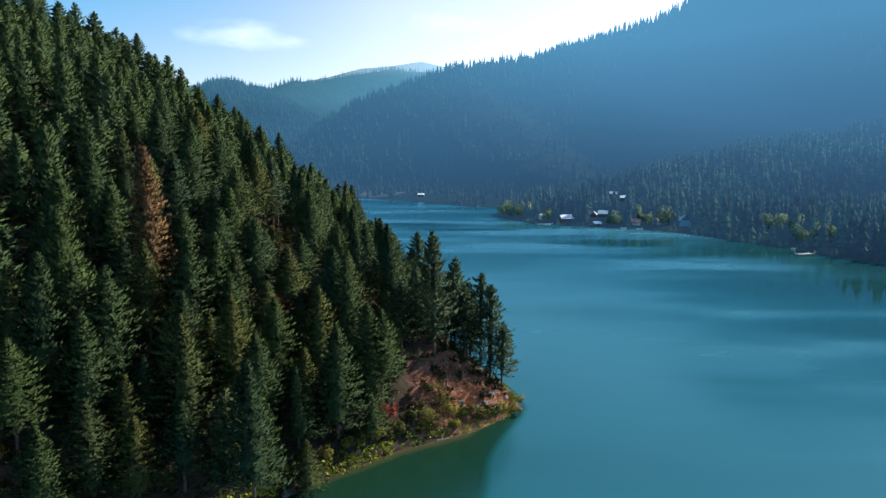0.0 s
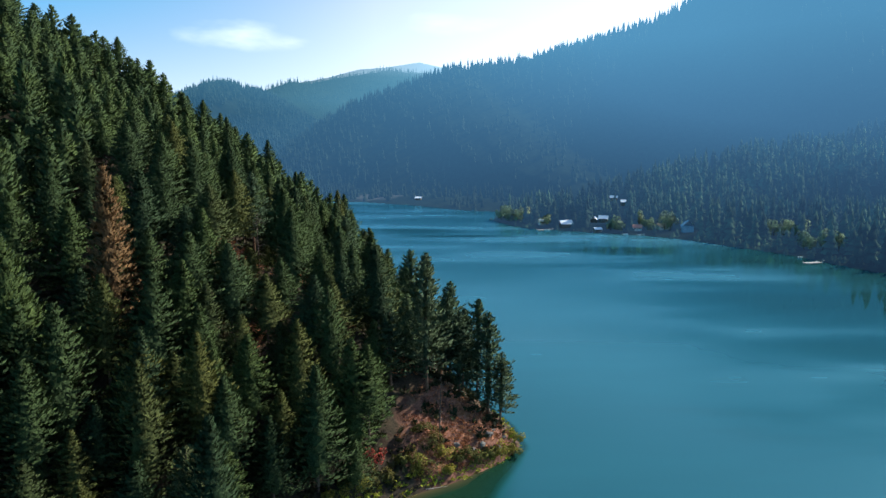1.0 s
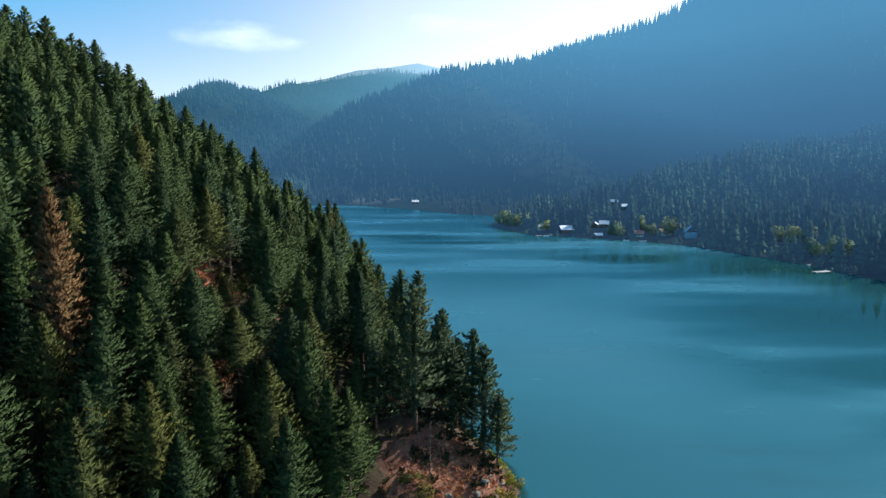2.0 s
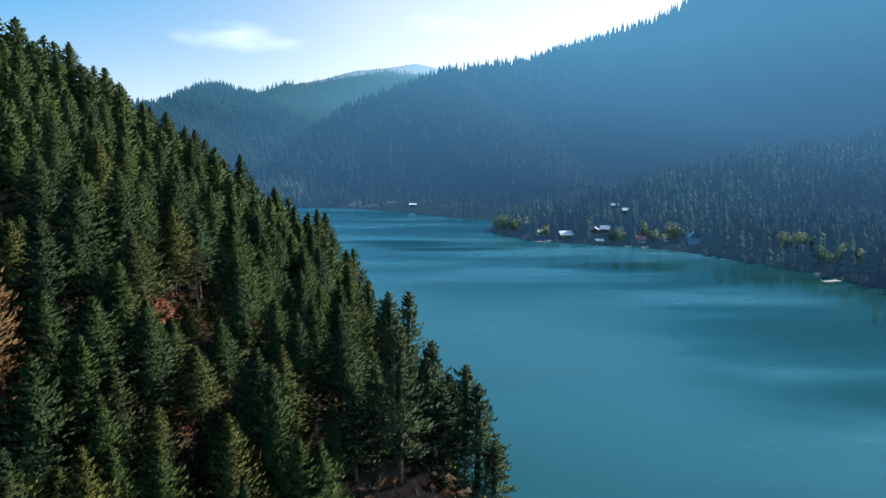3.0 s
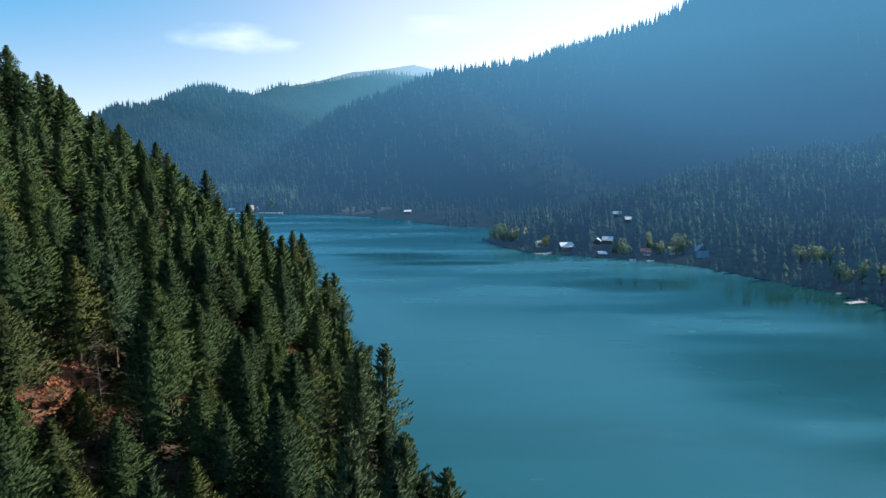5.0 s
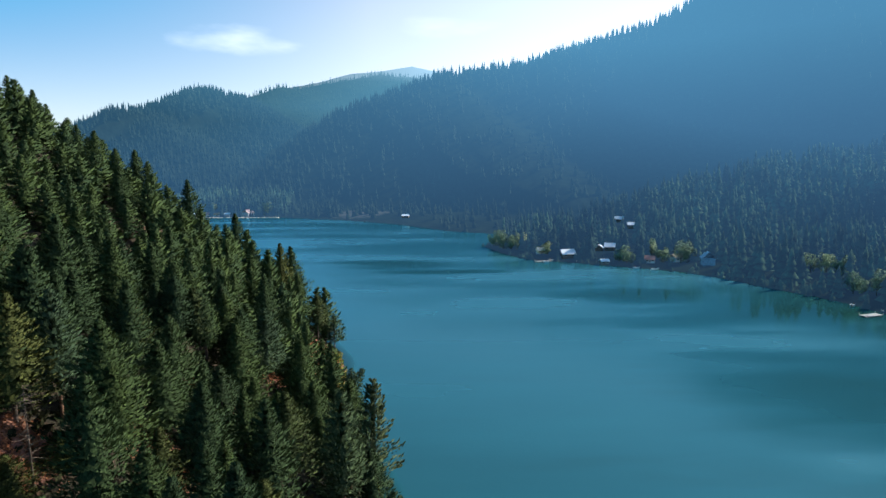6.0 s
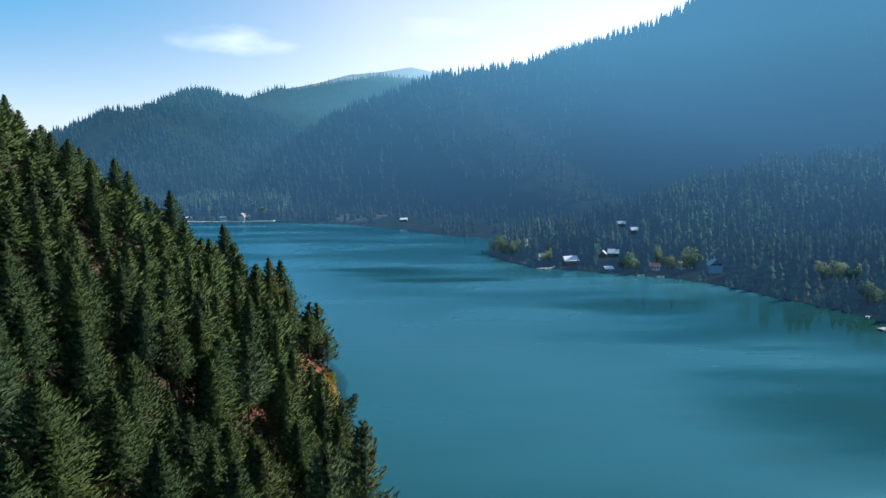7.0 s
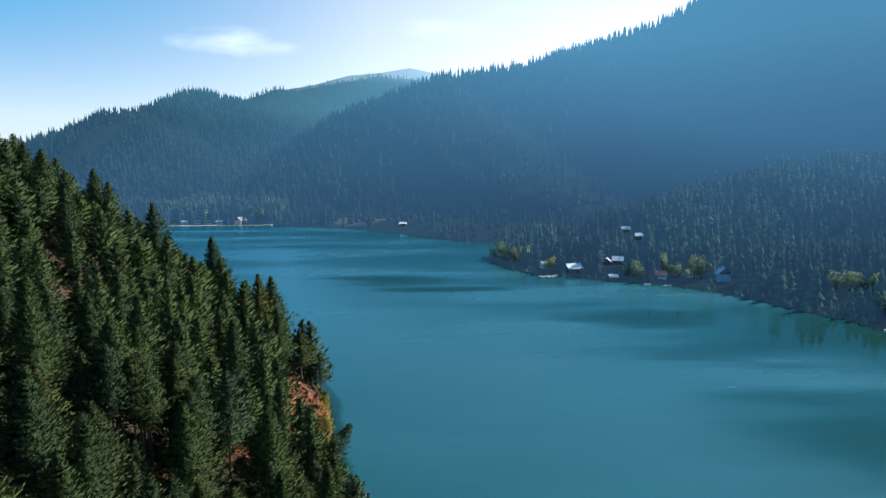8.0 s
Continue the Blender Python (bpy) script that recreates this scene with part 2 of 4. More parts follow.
def water_material():
    """Green-blue lake water: milky body, long wind streaks, fine ripples."""
    m, n, l, b = material("lake_water", 0.9, 0.0)
    gloss = n.new("ShaderNodeBsdfGlossy")
    gloss.inputs["Color"].default_value = (0.34, 0.78, 1.0, 1)
    pos = n.new("ShaderNodeNewGeometry").outputs["Position"]
    wide = n.new("ShaderNodeMapping")
    wide.inputs["Scale"].default_value = (0.006, 0.022, 1)
    wide.inputs["Rotation"].default_value = (0, 0, radians(12))
    l.new(pos, wide.inputs["Vector"])
    streak = noise_tex(n, l, 1.0, 4, wide.outputs[0])
    off = n.new("ShaderNodeAttribute")
    off.attribute_name = "off_shore"
    deep = ramp(n, l, streak, [(0.35, (0.014, 0.068, 0.084)), (0.65, (0.017, 0.083, 0.104))])
    out = math_node(n, l, "DIVIDE", off.outputs["Fac"], 100.0)
    # brown shallows, then the trees' dark reflection painted into the water colour
    bed_and_reflection = ramp(n, l, out, [(0.0, (0.095, 0.062, 0.035)), (0.009, (0.040, 0.042, 0.020)), (0.026, (0.008, 0.028, 0.015)), (0.20, (0.006, 0.030, 0.020)), (0.42, (0.012, 0.080, 0.092))])
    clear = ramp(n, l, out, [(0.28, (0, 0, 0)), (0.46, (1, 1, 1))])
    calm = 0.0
    for cx, cy, w, h in CALMS:  # smooth patches that the wind leaves, and the mask of the painted reflection
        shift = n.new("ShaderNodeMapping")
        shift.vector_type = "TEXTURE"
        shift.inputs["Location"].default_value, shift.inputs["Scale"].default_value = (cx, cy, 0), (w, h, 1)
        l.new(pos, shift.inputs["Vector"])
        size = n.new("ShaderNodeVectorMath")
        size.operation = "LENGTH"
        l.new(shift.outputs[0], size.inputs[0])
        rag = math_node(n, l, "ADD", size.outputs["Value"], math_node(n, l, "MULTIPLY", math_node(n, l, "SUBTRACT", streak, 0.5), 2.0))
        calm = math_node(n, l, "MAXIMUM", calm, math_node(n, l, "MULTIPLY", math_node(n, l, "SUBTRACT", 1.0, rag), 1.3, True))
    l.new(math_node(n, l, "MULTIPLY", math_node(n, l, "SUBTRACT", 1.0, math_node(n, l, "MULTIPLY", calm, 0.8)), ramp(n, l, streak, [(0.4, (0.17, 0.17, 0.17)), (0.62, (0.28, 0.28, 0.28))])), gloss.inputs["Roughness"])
    still = mix(n, l, math_node(n, l, "MULTIPLY", calm, 0.85), deep, (0.011, 0.040, 0.031))  # the mountain's dark green reflection, painted into the calm water's colour
    l.new(mix(n, l, clear, bed_and_reflection, still), b.inputs["Base Color"])
    ripples = noise_tex(n, l, 0.9, 3)
    gust = math_node(n, l, "MULTIPLY", math_node(n, l, "SUBTRACT", noise_tex(n, l, 0.022, 3), 0.5), 5.0, True)
    fine = noise_tex(n, l, 0.85, 2)
    for cx, cy, w, h in GUSTS:  # cat's-paws
        shift = n.new("ShaderNodeMapping")
        shift.vector_type = "TEXTURE"
        shift.inputs["Location"].default_value, shift.inputs["Scale"].default_value = (cx, cy, 0), (w, h, 1)
        l.new(pos, shift.inputs["Vector"])
        size = n.new("ShaderNodeVectorMath")
        size.operation = "LENGTH"
        l.new(shift.outputs[0], size.inputs[0])
        rag = math_node(n, l, "ADD", size.outputs["Value"], math_node(n, l, "MULTIPLY", math_node(n, l, "SUBTRACT", noise_tex(n, l, 0.08, 3), 0.5), 1.6))
        gust = math_node(n, l, "ADD", gust, math_node(n, l, "MULTIPLY", math_node(n, l, "MULTIPLY", math_node(n, l, "SUBTRACT", 1.0, rag), 1.5, True), 2.0))
    bump(n, l, gloss, math_node(n, l, "MULTIPLY", math_node(n, l, "SUBTRACT", 1.0, math_node(n, l, "MULTIPLY", calm, 0.93)), math_node(n, l, "ADD", math_node(n, l, "SUBTRACT", ripples, 0.5), math_node(n, l, "MULTIPLY", gust, math_node(n, l, "MULTIPLY", math_node(n, l, "SUBTRACT", fine, 0.5), 2.0)))), 0.13, 0.12)
    fresnel = n.new("ShaderNodeFresnel")
    fresnel.inputs["IOR"].default_value = 1.42
    both = n.new("ShaderNodeMixShader")
    l.new(fresnel.outputs[0], both.inputs[0])
    l.new(b.outputs[0], both.inputs[1])
    l.new(gloss.outputs[0], both.inputs[2])
    l.new(both.outputs[0], n["Material Output"].inputs["Surface"])
    return m


WATER = water_material()


# ---- the land ----
LAKE = [(-140, -600), (-120, -100), (-98, 20), (-78, 58), (-52, 77), (-33, 87), (-25, 94), (-17, 100), (-8, 107), (4, 114), (12, 120), (17, 127), (16, 136),
        (9, 150), (3, 170), (-3, 195), (-8, 215), (-14, 237), (-19, 252), (-22, 268), (-27, 292), (-38, 315), (-62, 345), (-120, 385),
        (-230, 430), (-360, 540), (-440, 680), (-400, 820), (-326, 881), (-204, 881), (-110, 838), (-37, 780), (24, 704), (75, 674), (95, 643),
        (75, 614), (48, 593), (61, 545), (78, 514), (100, 503), (124, 489), (150, 474), (170, 459), (184, 441), (193, 419), (200, 403), (209, 387), (216, 370), (223, 330), (231, 310), (250, 200), (265, 0), (285, -600)]
RIDGES = [  # how steep, and the crest
    (0.74, [(1900, -600, 450), (1800, 500, 520), (1250, 1150, 620), (923, 1250, 570), (720, 1250, 505), (608, 1250, 455), (530, 1250, 392), (478, 1250, 346), (412, 1250, 316), (340, 1250, 293), (245, 1250, 267), (178, 1250, 247), (110, 1250, 236), (20, 1250, 226)]),
    (0.50, [(20, 1250, 226), (-32, 1230, 208), (-91, 1205, 182), (-141, 1175, 160), (-182, 1130, 128), (-210, 1090, 98), (-240, 1040, 62), (-262, 980, 32)]),
    (0.40, [(250, 2200, 375), (353, 2200, 408), (472, 2200, 455), (610, 2200, 479), (900, 2200, 500)]),
    (0.30, [(-1000, 4200, 560), (-742, 4200, 604), (-549, 4200, 655), (-357, 4200, 668), (-146, 4200, 700), (-13, 4200, 672), (217, 4200, 625), (600, 4200, 600)]),
    (0.40, [(-1000, 2600, 320), (-763, 2600, 331), (-624, 2600, 376), (-556, 2600, 364), (-483, 2700, 398), (-379, 2800, 429), (-265, 2900, 463), (-63, 3000, 462), (200, 3000, 440)]),
    (0.46, [(-720, 1500, 170), (-683, 1560, 200), (-589, 1600, 246), (-535, 1600, 240), (-468, 1600, 223), (-337, 1500, 146)]),
    (0.46, [(-1300, 1100, 118), (-802, 1250, 100), (-714, 1300, 136), (-658, 1320, 163), (-624, 1320, 174), (-595, 1350, 170), (-488, 1250, 112)]),
    (0.26, [(75, 580, 5), (125, 620, 10), (189, 640, 19), (256, 660, 32), (368, 700, 55), (451, 700, 64), (507, 700, 77), (700, 650, 95)]),
]


def segments_distance(x, y, line):
    """Distance to a broken line, and the height of its nearest point."""
    best, level = np.full(x.shape, 1e9), np.zeros(x.shape)
    for a, b in zip(line[:-1], line[1:]):
        ax, ay, bx, by = a[0], a[1], b[0], b[1]
        s = np.clip(((x - ax) * (bx - ax) + (y - ay) * (by - ay)) / ((bx - ax) ** 2 + (by - ay) ** 2), 0, 1)
        d = np.hypot(x - ax - s * (bx - ax), y - ay - s * (by - ay))
        if len(a) > 2:
            level = np.where(d < best, a[2] + s * (b[2] - a[2]), level)
        best = np.minimum(best, d)
    return best, level


def in_lake(x, y):
    inside = np.zeros(x.shape, bool)
    for (ax, ay), (bx, by) in zip(LAKE, LAKE[1:] + LAKE[:1]):
        if ay != by:
            cross = (ay > y) != (by > y)
            inside ^= cross & (x < (bx - ax) * (y - ay) / (by - ay) + ax)
    return inside


def step(a, b, v):
    s = np.clip((v - a) / (b - a), 0, 1)
    return s * s * (3 - 2 * s)


def waves(x, y, size, seed):
    """Smooth unevenness from a few crossed waves."""
    r = np.random.RandomState(seed)
    out = np.zeros(x.shape)
    for i in range(7):
        a, p, q = r.uniform(0, 6.28), r.uniform(0, 6.28), r.uniform(0.7, 1.7)
        out += np.sin((x * np.cos(a) + y * np.sin(a)) * 6.28 * q / size + p)
    return out / 4


def shore(x, y):
    """Metres inland from the lake's edge; negative in the lake."""
    d, _ = segments_distance(x, y, LAKE)
    d = d + 1.2 * waves(x, y, 17, 5) * step(0, 8, d)
    return np.where(in_lake(x, y), -d, d)


def height(x, y):
    x, y = np.asarray(x, float), np.asarray(y, float)
    d = shore(x, y)
    steep = np.interp(y, [80, 120, 150, 210, 260, 300], [0.58, 0.64, 0.69, 0.72, 0.88, 0.88])
    hill = (np.minimum(d, 320) - 0.14 * np.maximum(d - 70, 0)) * steep + 1.5 * np.tanh(d / 3) + 2.2 * waves(x, y, 45, 3) * step(5, 40, d) + 0.5 * waves(x, y, 11, 4) * step(2, 12, d)
    hill = hill * (1 - step(420, 560, y)) * (1 - step(22, 60, x))
    far = np.zeros(x.shape)
    for k, line in RIDGES:
        e, level = segments_distance(x, y, line)
        crest = level - k * (np.sqrt(e * e + 30 ** 2) - 30)
        gully = waves(x, y, 420, 8) * np.minimum(e * 0.03, 8) + waves(x, y, 90, 9) * np.minimum(e * 0.01, 1.0)
        far = np.maximum(far, crest + gully * (0.5 if k < 0.3 else 1.0))
    far = far * step(0, 140, d) + np.clip(0.10 * d, 0, 6) + 0.5 * waves(x, y, 30, 4)
    land = np.maximum(hill, np.where((y > 430) | (x > 60), far, 0))
    return np.where(d > 0, np.maximum(land, 0.25 * np.minimum(d, 1.0)), np.maximum(0.35 * d, -6))


def sheet(xs, ys):
    gx, gy = np.meshgrid(xs, ys)
    gz = height(gx.ravel(), gy.ravel())
    v = np.column_stack((gx.ravel(), gy.ravel(), gz))
    w = len(xs)
    i, j = np.meshgrid(np.arange(w - 1), np.arange(len(ys) - 1))
    a = (j * w + i).ravel()
    return v, np.column_stack((a, a + 1, a + 1 + w, a + w))


def mesh_from(name, v, f, mat, smooth=False, normals=None):
    """A mesh from arrays: corners, and faces of three or four."""
    me = bpy.data.meshes.new(name)
    v, f = np.asarray(v, np.float32), np.asarray(f, np.int32)
    me.vertices.add(len(v))
    me.vertices.foreach_set("co", v.ravel())
    k = f.shape[1]
    me.loops.add(len(f) * k)
    me.loops.foreach_set("vertex_index", f.ravel())
    me.polygons.add(len(f))
    me.polygons.foreach_set("loop_start", np.arange(len(f), dtype=np.int32) * k)
    me.update(calc_edges=True)
    me.validate()
    me.polygons.foreach_set("use_smooth", np.full(len(me.polygons), smooth or normals is not None))
    if normals is not None:
        me.normals_split_custom_set_from_vertices(np.asarray(normals, np.float32))
    me.materials.append(mat)
    return me


xs = np.concatenate((np.arange(-2700, -900, 60), np.arange(-900, -300, 15), np.arange(-300, -130, 5), np.arange(-130, -60, 3), np.arange(-60, 24, 1.5), np.arange(24, 330, 4), np.arange(330, 700, 9), np.arange(700, 2701, 60)))
ys = np.concatenate((np.arange(-700, -40, 40), np.arange(-40, 84, 4), np.arange(84, 140, 1.5), np.arange(140, 300, 2.3), np.arange(300, 420, 4), np.arange(420, 620, 4), np.arange(620, 1000, 9), np.arange(1000, 1700, 20), np.arange(1700, 4901, 60)))
verts, faces = sheet(xs, ys)
mid_face = verts[faces].mean(axis=1)
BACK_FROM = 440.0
NEAR_BACK = 335.0  # on the east shore the painted haze starts nearer
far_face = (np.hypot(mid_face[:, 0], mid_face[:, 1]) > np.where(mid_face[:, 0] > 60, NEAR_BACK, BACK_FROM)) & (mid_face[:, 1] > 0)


def used_only(v, f):
    keep, again = np.unique(f, return_inverse=True)
    return v[keep], again.reshape(f.shape)


ground = tagged(new("ground", mesh_from("ground", *used_only(verts, faces[~far_face]), GROUND, True)), "dry rust-brown hillside and lake shore under conifers", "ground", kind="structure")
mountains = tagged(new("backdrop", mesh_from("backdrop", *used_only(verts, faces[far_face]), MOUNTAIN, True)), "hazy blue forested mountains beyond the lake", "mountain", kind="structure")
wet = (verts[faces][:, :, 2].min(axis=1) < 0.3) & in_lake(mid_face[:, 0], mid_face[:, 1]) | (verts[faces][:, :, 2].min(axis=1) < 0.0)
wv, wf = used_only(verts, faces[wet])
wv = wv * (1, 1, 0)
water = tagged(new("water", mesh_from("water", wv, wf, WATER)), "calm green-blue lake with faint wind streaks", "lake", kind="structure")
# keeps the wooded hillside's reflection, painted on the water, to the cove
cove_limit = 1 + 7 * step(112, 124, wv[:, 1] - 0.4 * wv[:, 0]) + 16 * step(5, 26, wv[:, 0])
off_shore = water.data.attributes.new("off_shore", "FLOAT", "POINT")
off_shore.data.foreach_set("value", (np.maximum(-shore(wv[:, 0], wv[:, 1]), 0) * cove_limit).astype(np.float32))


# ---- trees ----
def spray_quads(base, along, side, up, length, width):
    """Folded, pointed sprays of needles, as arrays: four corners each, two faces."""
    mid = base + along * (length * 0.45)[:, None]
    tip = base + along * length[:, None] - up * (length * 0.12)[:, None]
    lift = up * (width * 0.25)[:, None]
    left, right = mid + side * (width * 0.5)[:, None] - lift, mid - side * (width * 0.5)[:, None] - lift
    n = len(base)
    v = np.stack((base, left, tip, right), axis=1).reshape(-1, 3)
    k = np.arange(n)[:, None] * 4
    return v, np.concatenate((k + [[0, 1, 2]], k + [[0, 2, 3]]))


def unit(v):
    return v / np.maximum(np.linalg.norm(v, axis=1), 1e-6)[:, None]


def full(v, f, seed, rough=0.22):
    """Turns leaves outward, and gives them the soft shading of a full, round crown."""
    r = np.random.RandomState(seed)
    mid = v.reshape(-1, 4, 3).mean(axis=1)
    n = unit(mid - mid.mean(axis=0) * (1, 1, 0.75)) + (0, 0, 0.25)
    n = unit(unit(n) + r.normal(0, rough, n.shape))
    a, b, c = (v[f[:, i]] for i in range(3))
    wrong = (np.cross(b - a, c - a) * n[f[:, 0] // 4]).sum(axis=1) < 0
    return v, np.where(wrong[:, None], f[:, ::-1], f), np.repeat(n, 4, axis=0)


def crown(seed, tall, wide, first, levels, around, per_branch, size, droop=0.25, shape=0.8, ragged=0.2, inner=0.42, plump=1.0):
    """A conifer's crown: whorls of drooping boughs with upturned ends, each a fan of overlapping sprays of needles."""
    r = np.random.RandomState(seed)
    f = np.repeat((np.arange(levels) + 0.5) / levels, around) + r.uniform(-0.45, 0.45, levels * around) / levels
    f = np.clip(f, 0.0, 0.99)
    n = len(f)
    turn = np.tile(np.arange(around) * 6.283 / around, levels) + np.repeat(r.uniform(0, 6.283, levels), around) + r.normal(0, 0.22, n)
    lean = 1 + 0.14 * np.sin(turn - r.uniform(0, 6.28)) + 0.10 * np.sin(2 * turn + r.uniform(0, 6.28) + 5 * f)
    reach = wide * np.power(1 - f, shape) * np.minimum(1, 0.62 + f * 2.6) * lean * (1 + ragged * r.normal(0, 1, n)).clip(0.45, 1.45) + 0.22
    z = tall * (first + (1 - first) * f) + 0.1 * reach
    fall = droop * (1.25 - 1.9 * f) + r.normal(0, 0.09, n)
    share = r.uniform(0.8, 1.2, n) * plump
    keep_p, keep_w, keep_s, keep_n = [], [], [], []
    for j in range(per_branch):
        u = (0.22 + 0.80 * ((j + r.uniform(0, 1, n)) / per_branch) ** 0.72).clip(0, 1.0)
        across = r.uniform(-1, 1, n)
        spread = share * (0.10 + 0.30 * reach) * np.sqrt(np.maximum(1.06 - u, 0.03)) * np.minimum(1, u * 2.2)
        co, si = np.cos(turn), np.sin(turn)
        out = np.column_stack((co, si, np.zeros(n)))
        over = np.column_stack((-si, co, np.zeros(n)))
        p = out * (reach * u)[:, None] + over * (spread * across)[:, None]
        p[:, 2] += z - reach * u * fall + 0.20 * reach * u * u * u - 0.35 * spread * across * across + r.normal(0, 0.10 * size, n)
        skew = 0.75 * across + r.normal(0, 0.3, n)
        w = out * np.cos(skew)[:, None] + over * np.sin(skew)[:, None]
        w[:, 2] += 0.42 - 0.5 * fall + 0.5 * u * u + 0.5 * f + r.normal(0, 0.15, n)
        dome = out * (0.15 + 0.75 * u)[:, None] + over * (0.75 * across)[:, None] + np.array((0, 0, 0.62))
        keep_p.append(p), keep_w.append(unit(w)), keep_n.append(unit(dome + r.normal(0, 0.16, (n, 3))))
        keep_s.append(size * r.uniform(0.7, 1.3, n) * (0.55 + 0.45 * np.minimum(1, reach / (0.45 * wide))))
    p, w, s, nn = np.concatenate(keep_p), np.concatenate(keep_w), np.concatenate(keep_s), np.concatenate(keep_n)
    # the leading shoot
    k = 14
    p = np.concatenate((p, np.column_stack((r.normal(0, 0.05, (k, 2)), tall * np.linspace(0.955, 1.0, k)))))
    a = r.uniform(0, 6.283, k)
    w = np.concatenate((w, unit(np.column_stack((0.45 * np.cos(a), 0.45 * np.sin(a), np.ones(k))))))
    s = np.concatenate((s, np.full(k, 0.8 * size)))
    nn = np.concatenate((nn, unit(np.column_stack((np.cos(a), np.sin(a), np.full(k, 0.4))))))
    side = unit(np.cross(nn + r.normal(0, 0.33, nn.shape), w))
    up = np.cross(w, side)
    v, q = spray_quads(p - w * (s * 0.35)[:, None], w, side, up, s * 1.65, s * 0.50)
    # the shaded growth close round the stem
    g = np.repeat(np.linspace(0.03, 0.86, 15), 7)
    t2 = r.uniform(0, 6.283, len(g))
    r2 = wide * np.power(1 - g, shape) * np.minimum(1, 0.5 + g * 3.0) * inner
    out2 = np.column_stack((np.cos(t2), np.sin(t2), np.zeros(len(g))))
    p2 = out2 * r2[:, None] + np.column_stack((np.zeros((len(g), 2)), tall * (first + (1 - first) * g) - 0.5))
    w2 = unit(np.column_stack((-0.3 * out2[:, :2], np.ones(len(g)))))
    side2 = np.column_stack((-out2[:, 1], out2[:, 0], np.zeros(len(g))))
    v2, q2 = spray_quads(p2, w2, side2, out2, np.full(len(g), 0.13 * tall), r2 * 1.4 + 0.2)
    v, q, nn = np.concatenate((v, v2)), np.concatenate((q, q2 + len(v))), np.concatenate((nn, unit(out2 + (0, 0, 0.3))))
    # soft shading: each bough's own dome, on the round of the whole crown
    mid = v.reshape(-1, 4, 3).mean(axis=1)
    body = unit(np.column_stack((mid[:, 0], mid[:, 1], 0.40 * np.hypot(mid[:, 0], mid[:, 1]) + 0.1)))
    nn = unit(0.55 * nn + 0.70 * body)
    a, b, c = (v[q[:, i]] for i in range(3))
    wrong = (np.cross(b - a, c - a) * nn[q[:, 0] // 4]).sum(axis=1) < 0
    return v, np.where(wrong[:, None], q[:, ::-1], q), np.repeat(nn, 4, axis=0)


def trunk(seed, tall, radius, bend=0.0, sides=7, top=1.0):
    """A tapered trunk with a slight bend."""
    r = np.random.RandomState(seed)
    lv = np.linspace(-0.06, top, 9)
    ang = np.linspace(0, 6.2832, sides, endpoint=False)
    bx, by = r.uniform(-1, 1, 2) * bend
    v = []
    for h in lv:
        q = radius * ((1 - h / top) * 0.95 + 0.05) * (1.35 if h < 0.02 else 1)
        v += [(bx * h * h + q * math.cos(a), by * h * h + q * math.sin(a), tall * h) for a in ang]
    f = [(i * sides + j, i * sides + (j + 1) % sides, (i + 1) * sides + (j + 1) % sides, (i + 1) * sides + j) for i in range(len(lv) - 1) for j in range(sides)]
    return np.array(v), np.array(f)


def conifer(name, label, seed, tall, wide, needles_mat, bark_mat, first=0.12, levels=44, around=7, per=11, size=0.62, radius=0.28, **more):
    """A tree that stands at the origin: an Empty with its trunk and crown."""
    top = tagged(new(name), label, "tree", "conifers on the hillside")
    t = new("trunk", mesh_from("trunk", *trunk(seed, tall, radius), bark_mat, True))
    v, f, n = crown(seed, tall, wide, first, levels, around, per, size, **more)
    c = new("crown", mesh_from("crown", v, f, needles_mat, normals=n))
    for o in (t, c):
        o.parent = top
    return top


H = 20.0
FIRS = [conifer("fir_tree", "dark green fir with dense drooping branches on the slope", 10 + i, H, 5.5 + 0.35 * (i % 4), FIR, BARK, first=(0.05, 0.10, 0.15, 0.06, 0.26, 0.34)[i], levels=31, around=8, per=17, size=0.44, droop=0.24, shape=0.94 + 0.07 * (i % 3), ragged=0.10 + 0.02 * i) for i in range(6)]
PINES = [conifer("pine_tree", "tall dark pine with an open ragged crown", 30 + i, H, 4.3 + 0.25 * i, PINE, PINE_BARK, first=0.14 + 0.07 * i, levels=20, around=7, per=22, size=0.46, shape=0.70, ragged=0.22, droop=0.12, inner=0.18, plump=1.0) for i in range(3)]
RUSTY = conifer("dead_fir_tree", "dying fir with rust-brown needles among green ones", 50, H, 3.7, RUST, BARK, first=0.05, levels=31, around=8, per=19, size=0.40, ragged=0.2, plump=1.2)
BARE_STEMMED = conifer("fir_tree", "slim fir with a long bare trunk in a dark stand", 60, H, 4.6, FIR, BARK, first=0.46, levels=18, around=8, per=17, size=0.44, ragged=0.16)

# trees told apart one by one: where they stand and how high their tips reach
LOWER = [(-29, 86, 25), (-42, 94, 30), (-37, 102, 31.5), (-31, 108, 29.5), (-45, 100, 32), (-56.5, 91, 31), (-57, 98.6, 37), (-61, 97.4, 38), (-64.4, 94, 40), (-65, 101, 46.5),
         (-29, 120, 28.5), (-14.3, 112.6, 27.4), (-12, 114.3, 25.7), (-44.5, 99.6, 32.6), (-41, 113, 33.6), (-34.4, 115, 31), (-41, 117.7, 36), (-44.5, 115.8, 40.7), (-19.7, 119.4, 35.2), (-32.5, 124.4, 36.5),
         (-22.7, 93.4, 9), (-23, 122.5, 36.7), (-39, 123.6, 42.6), (-11.8, 125, 27.3)]
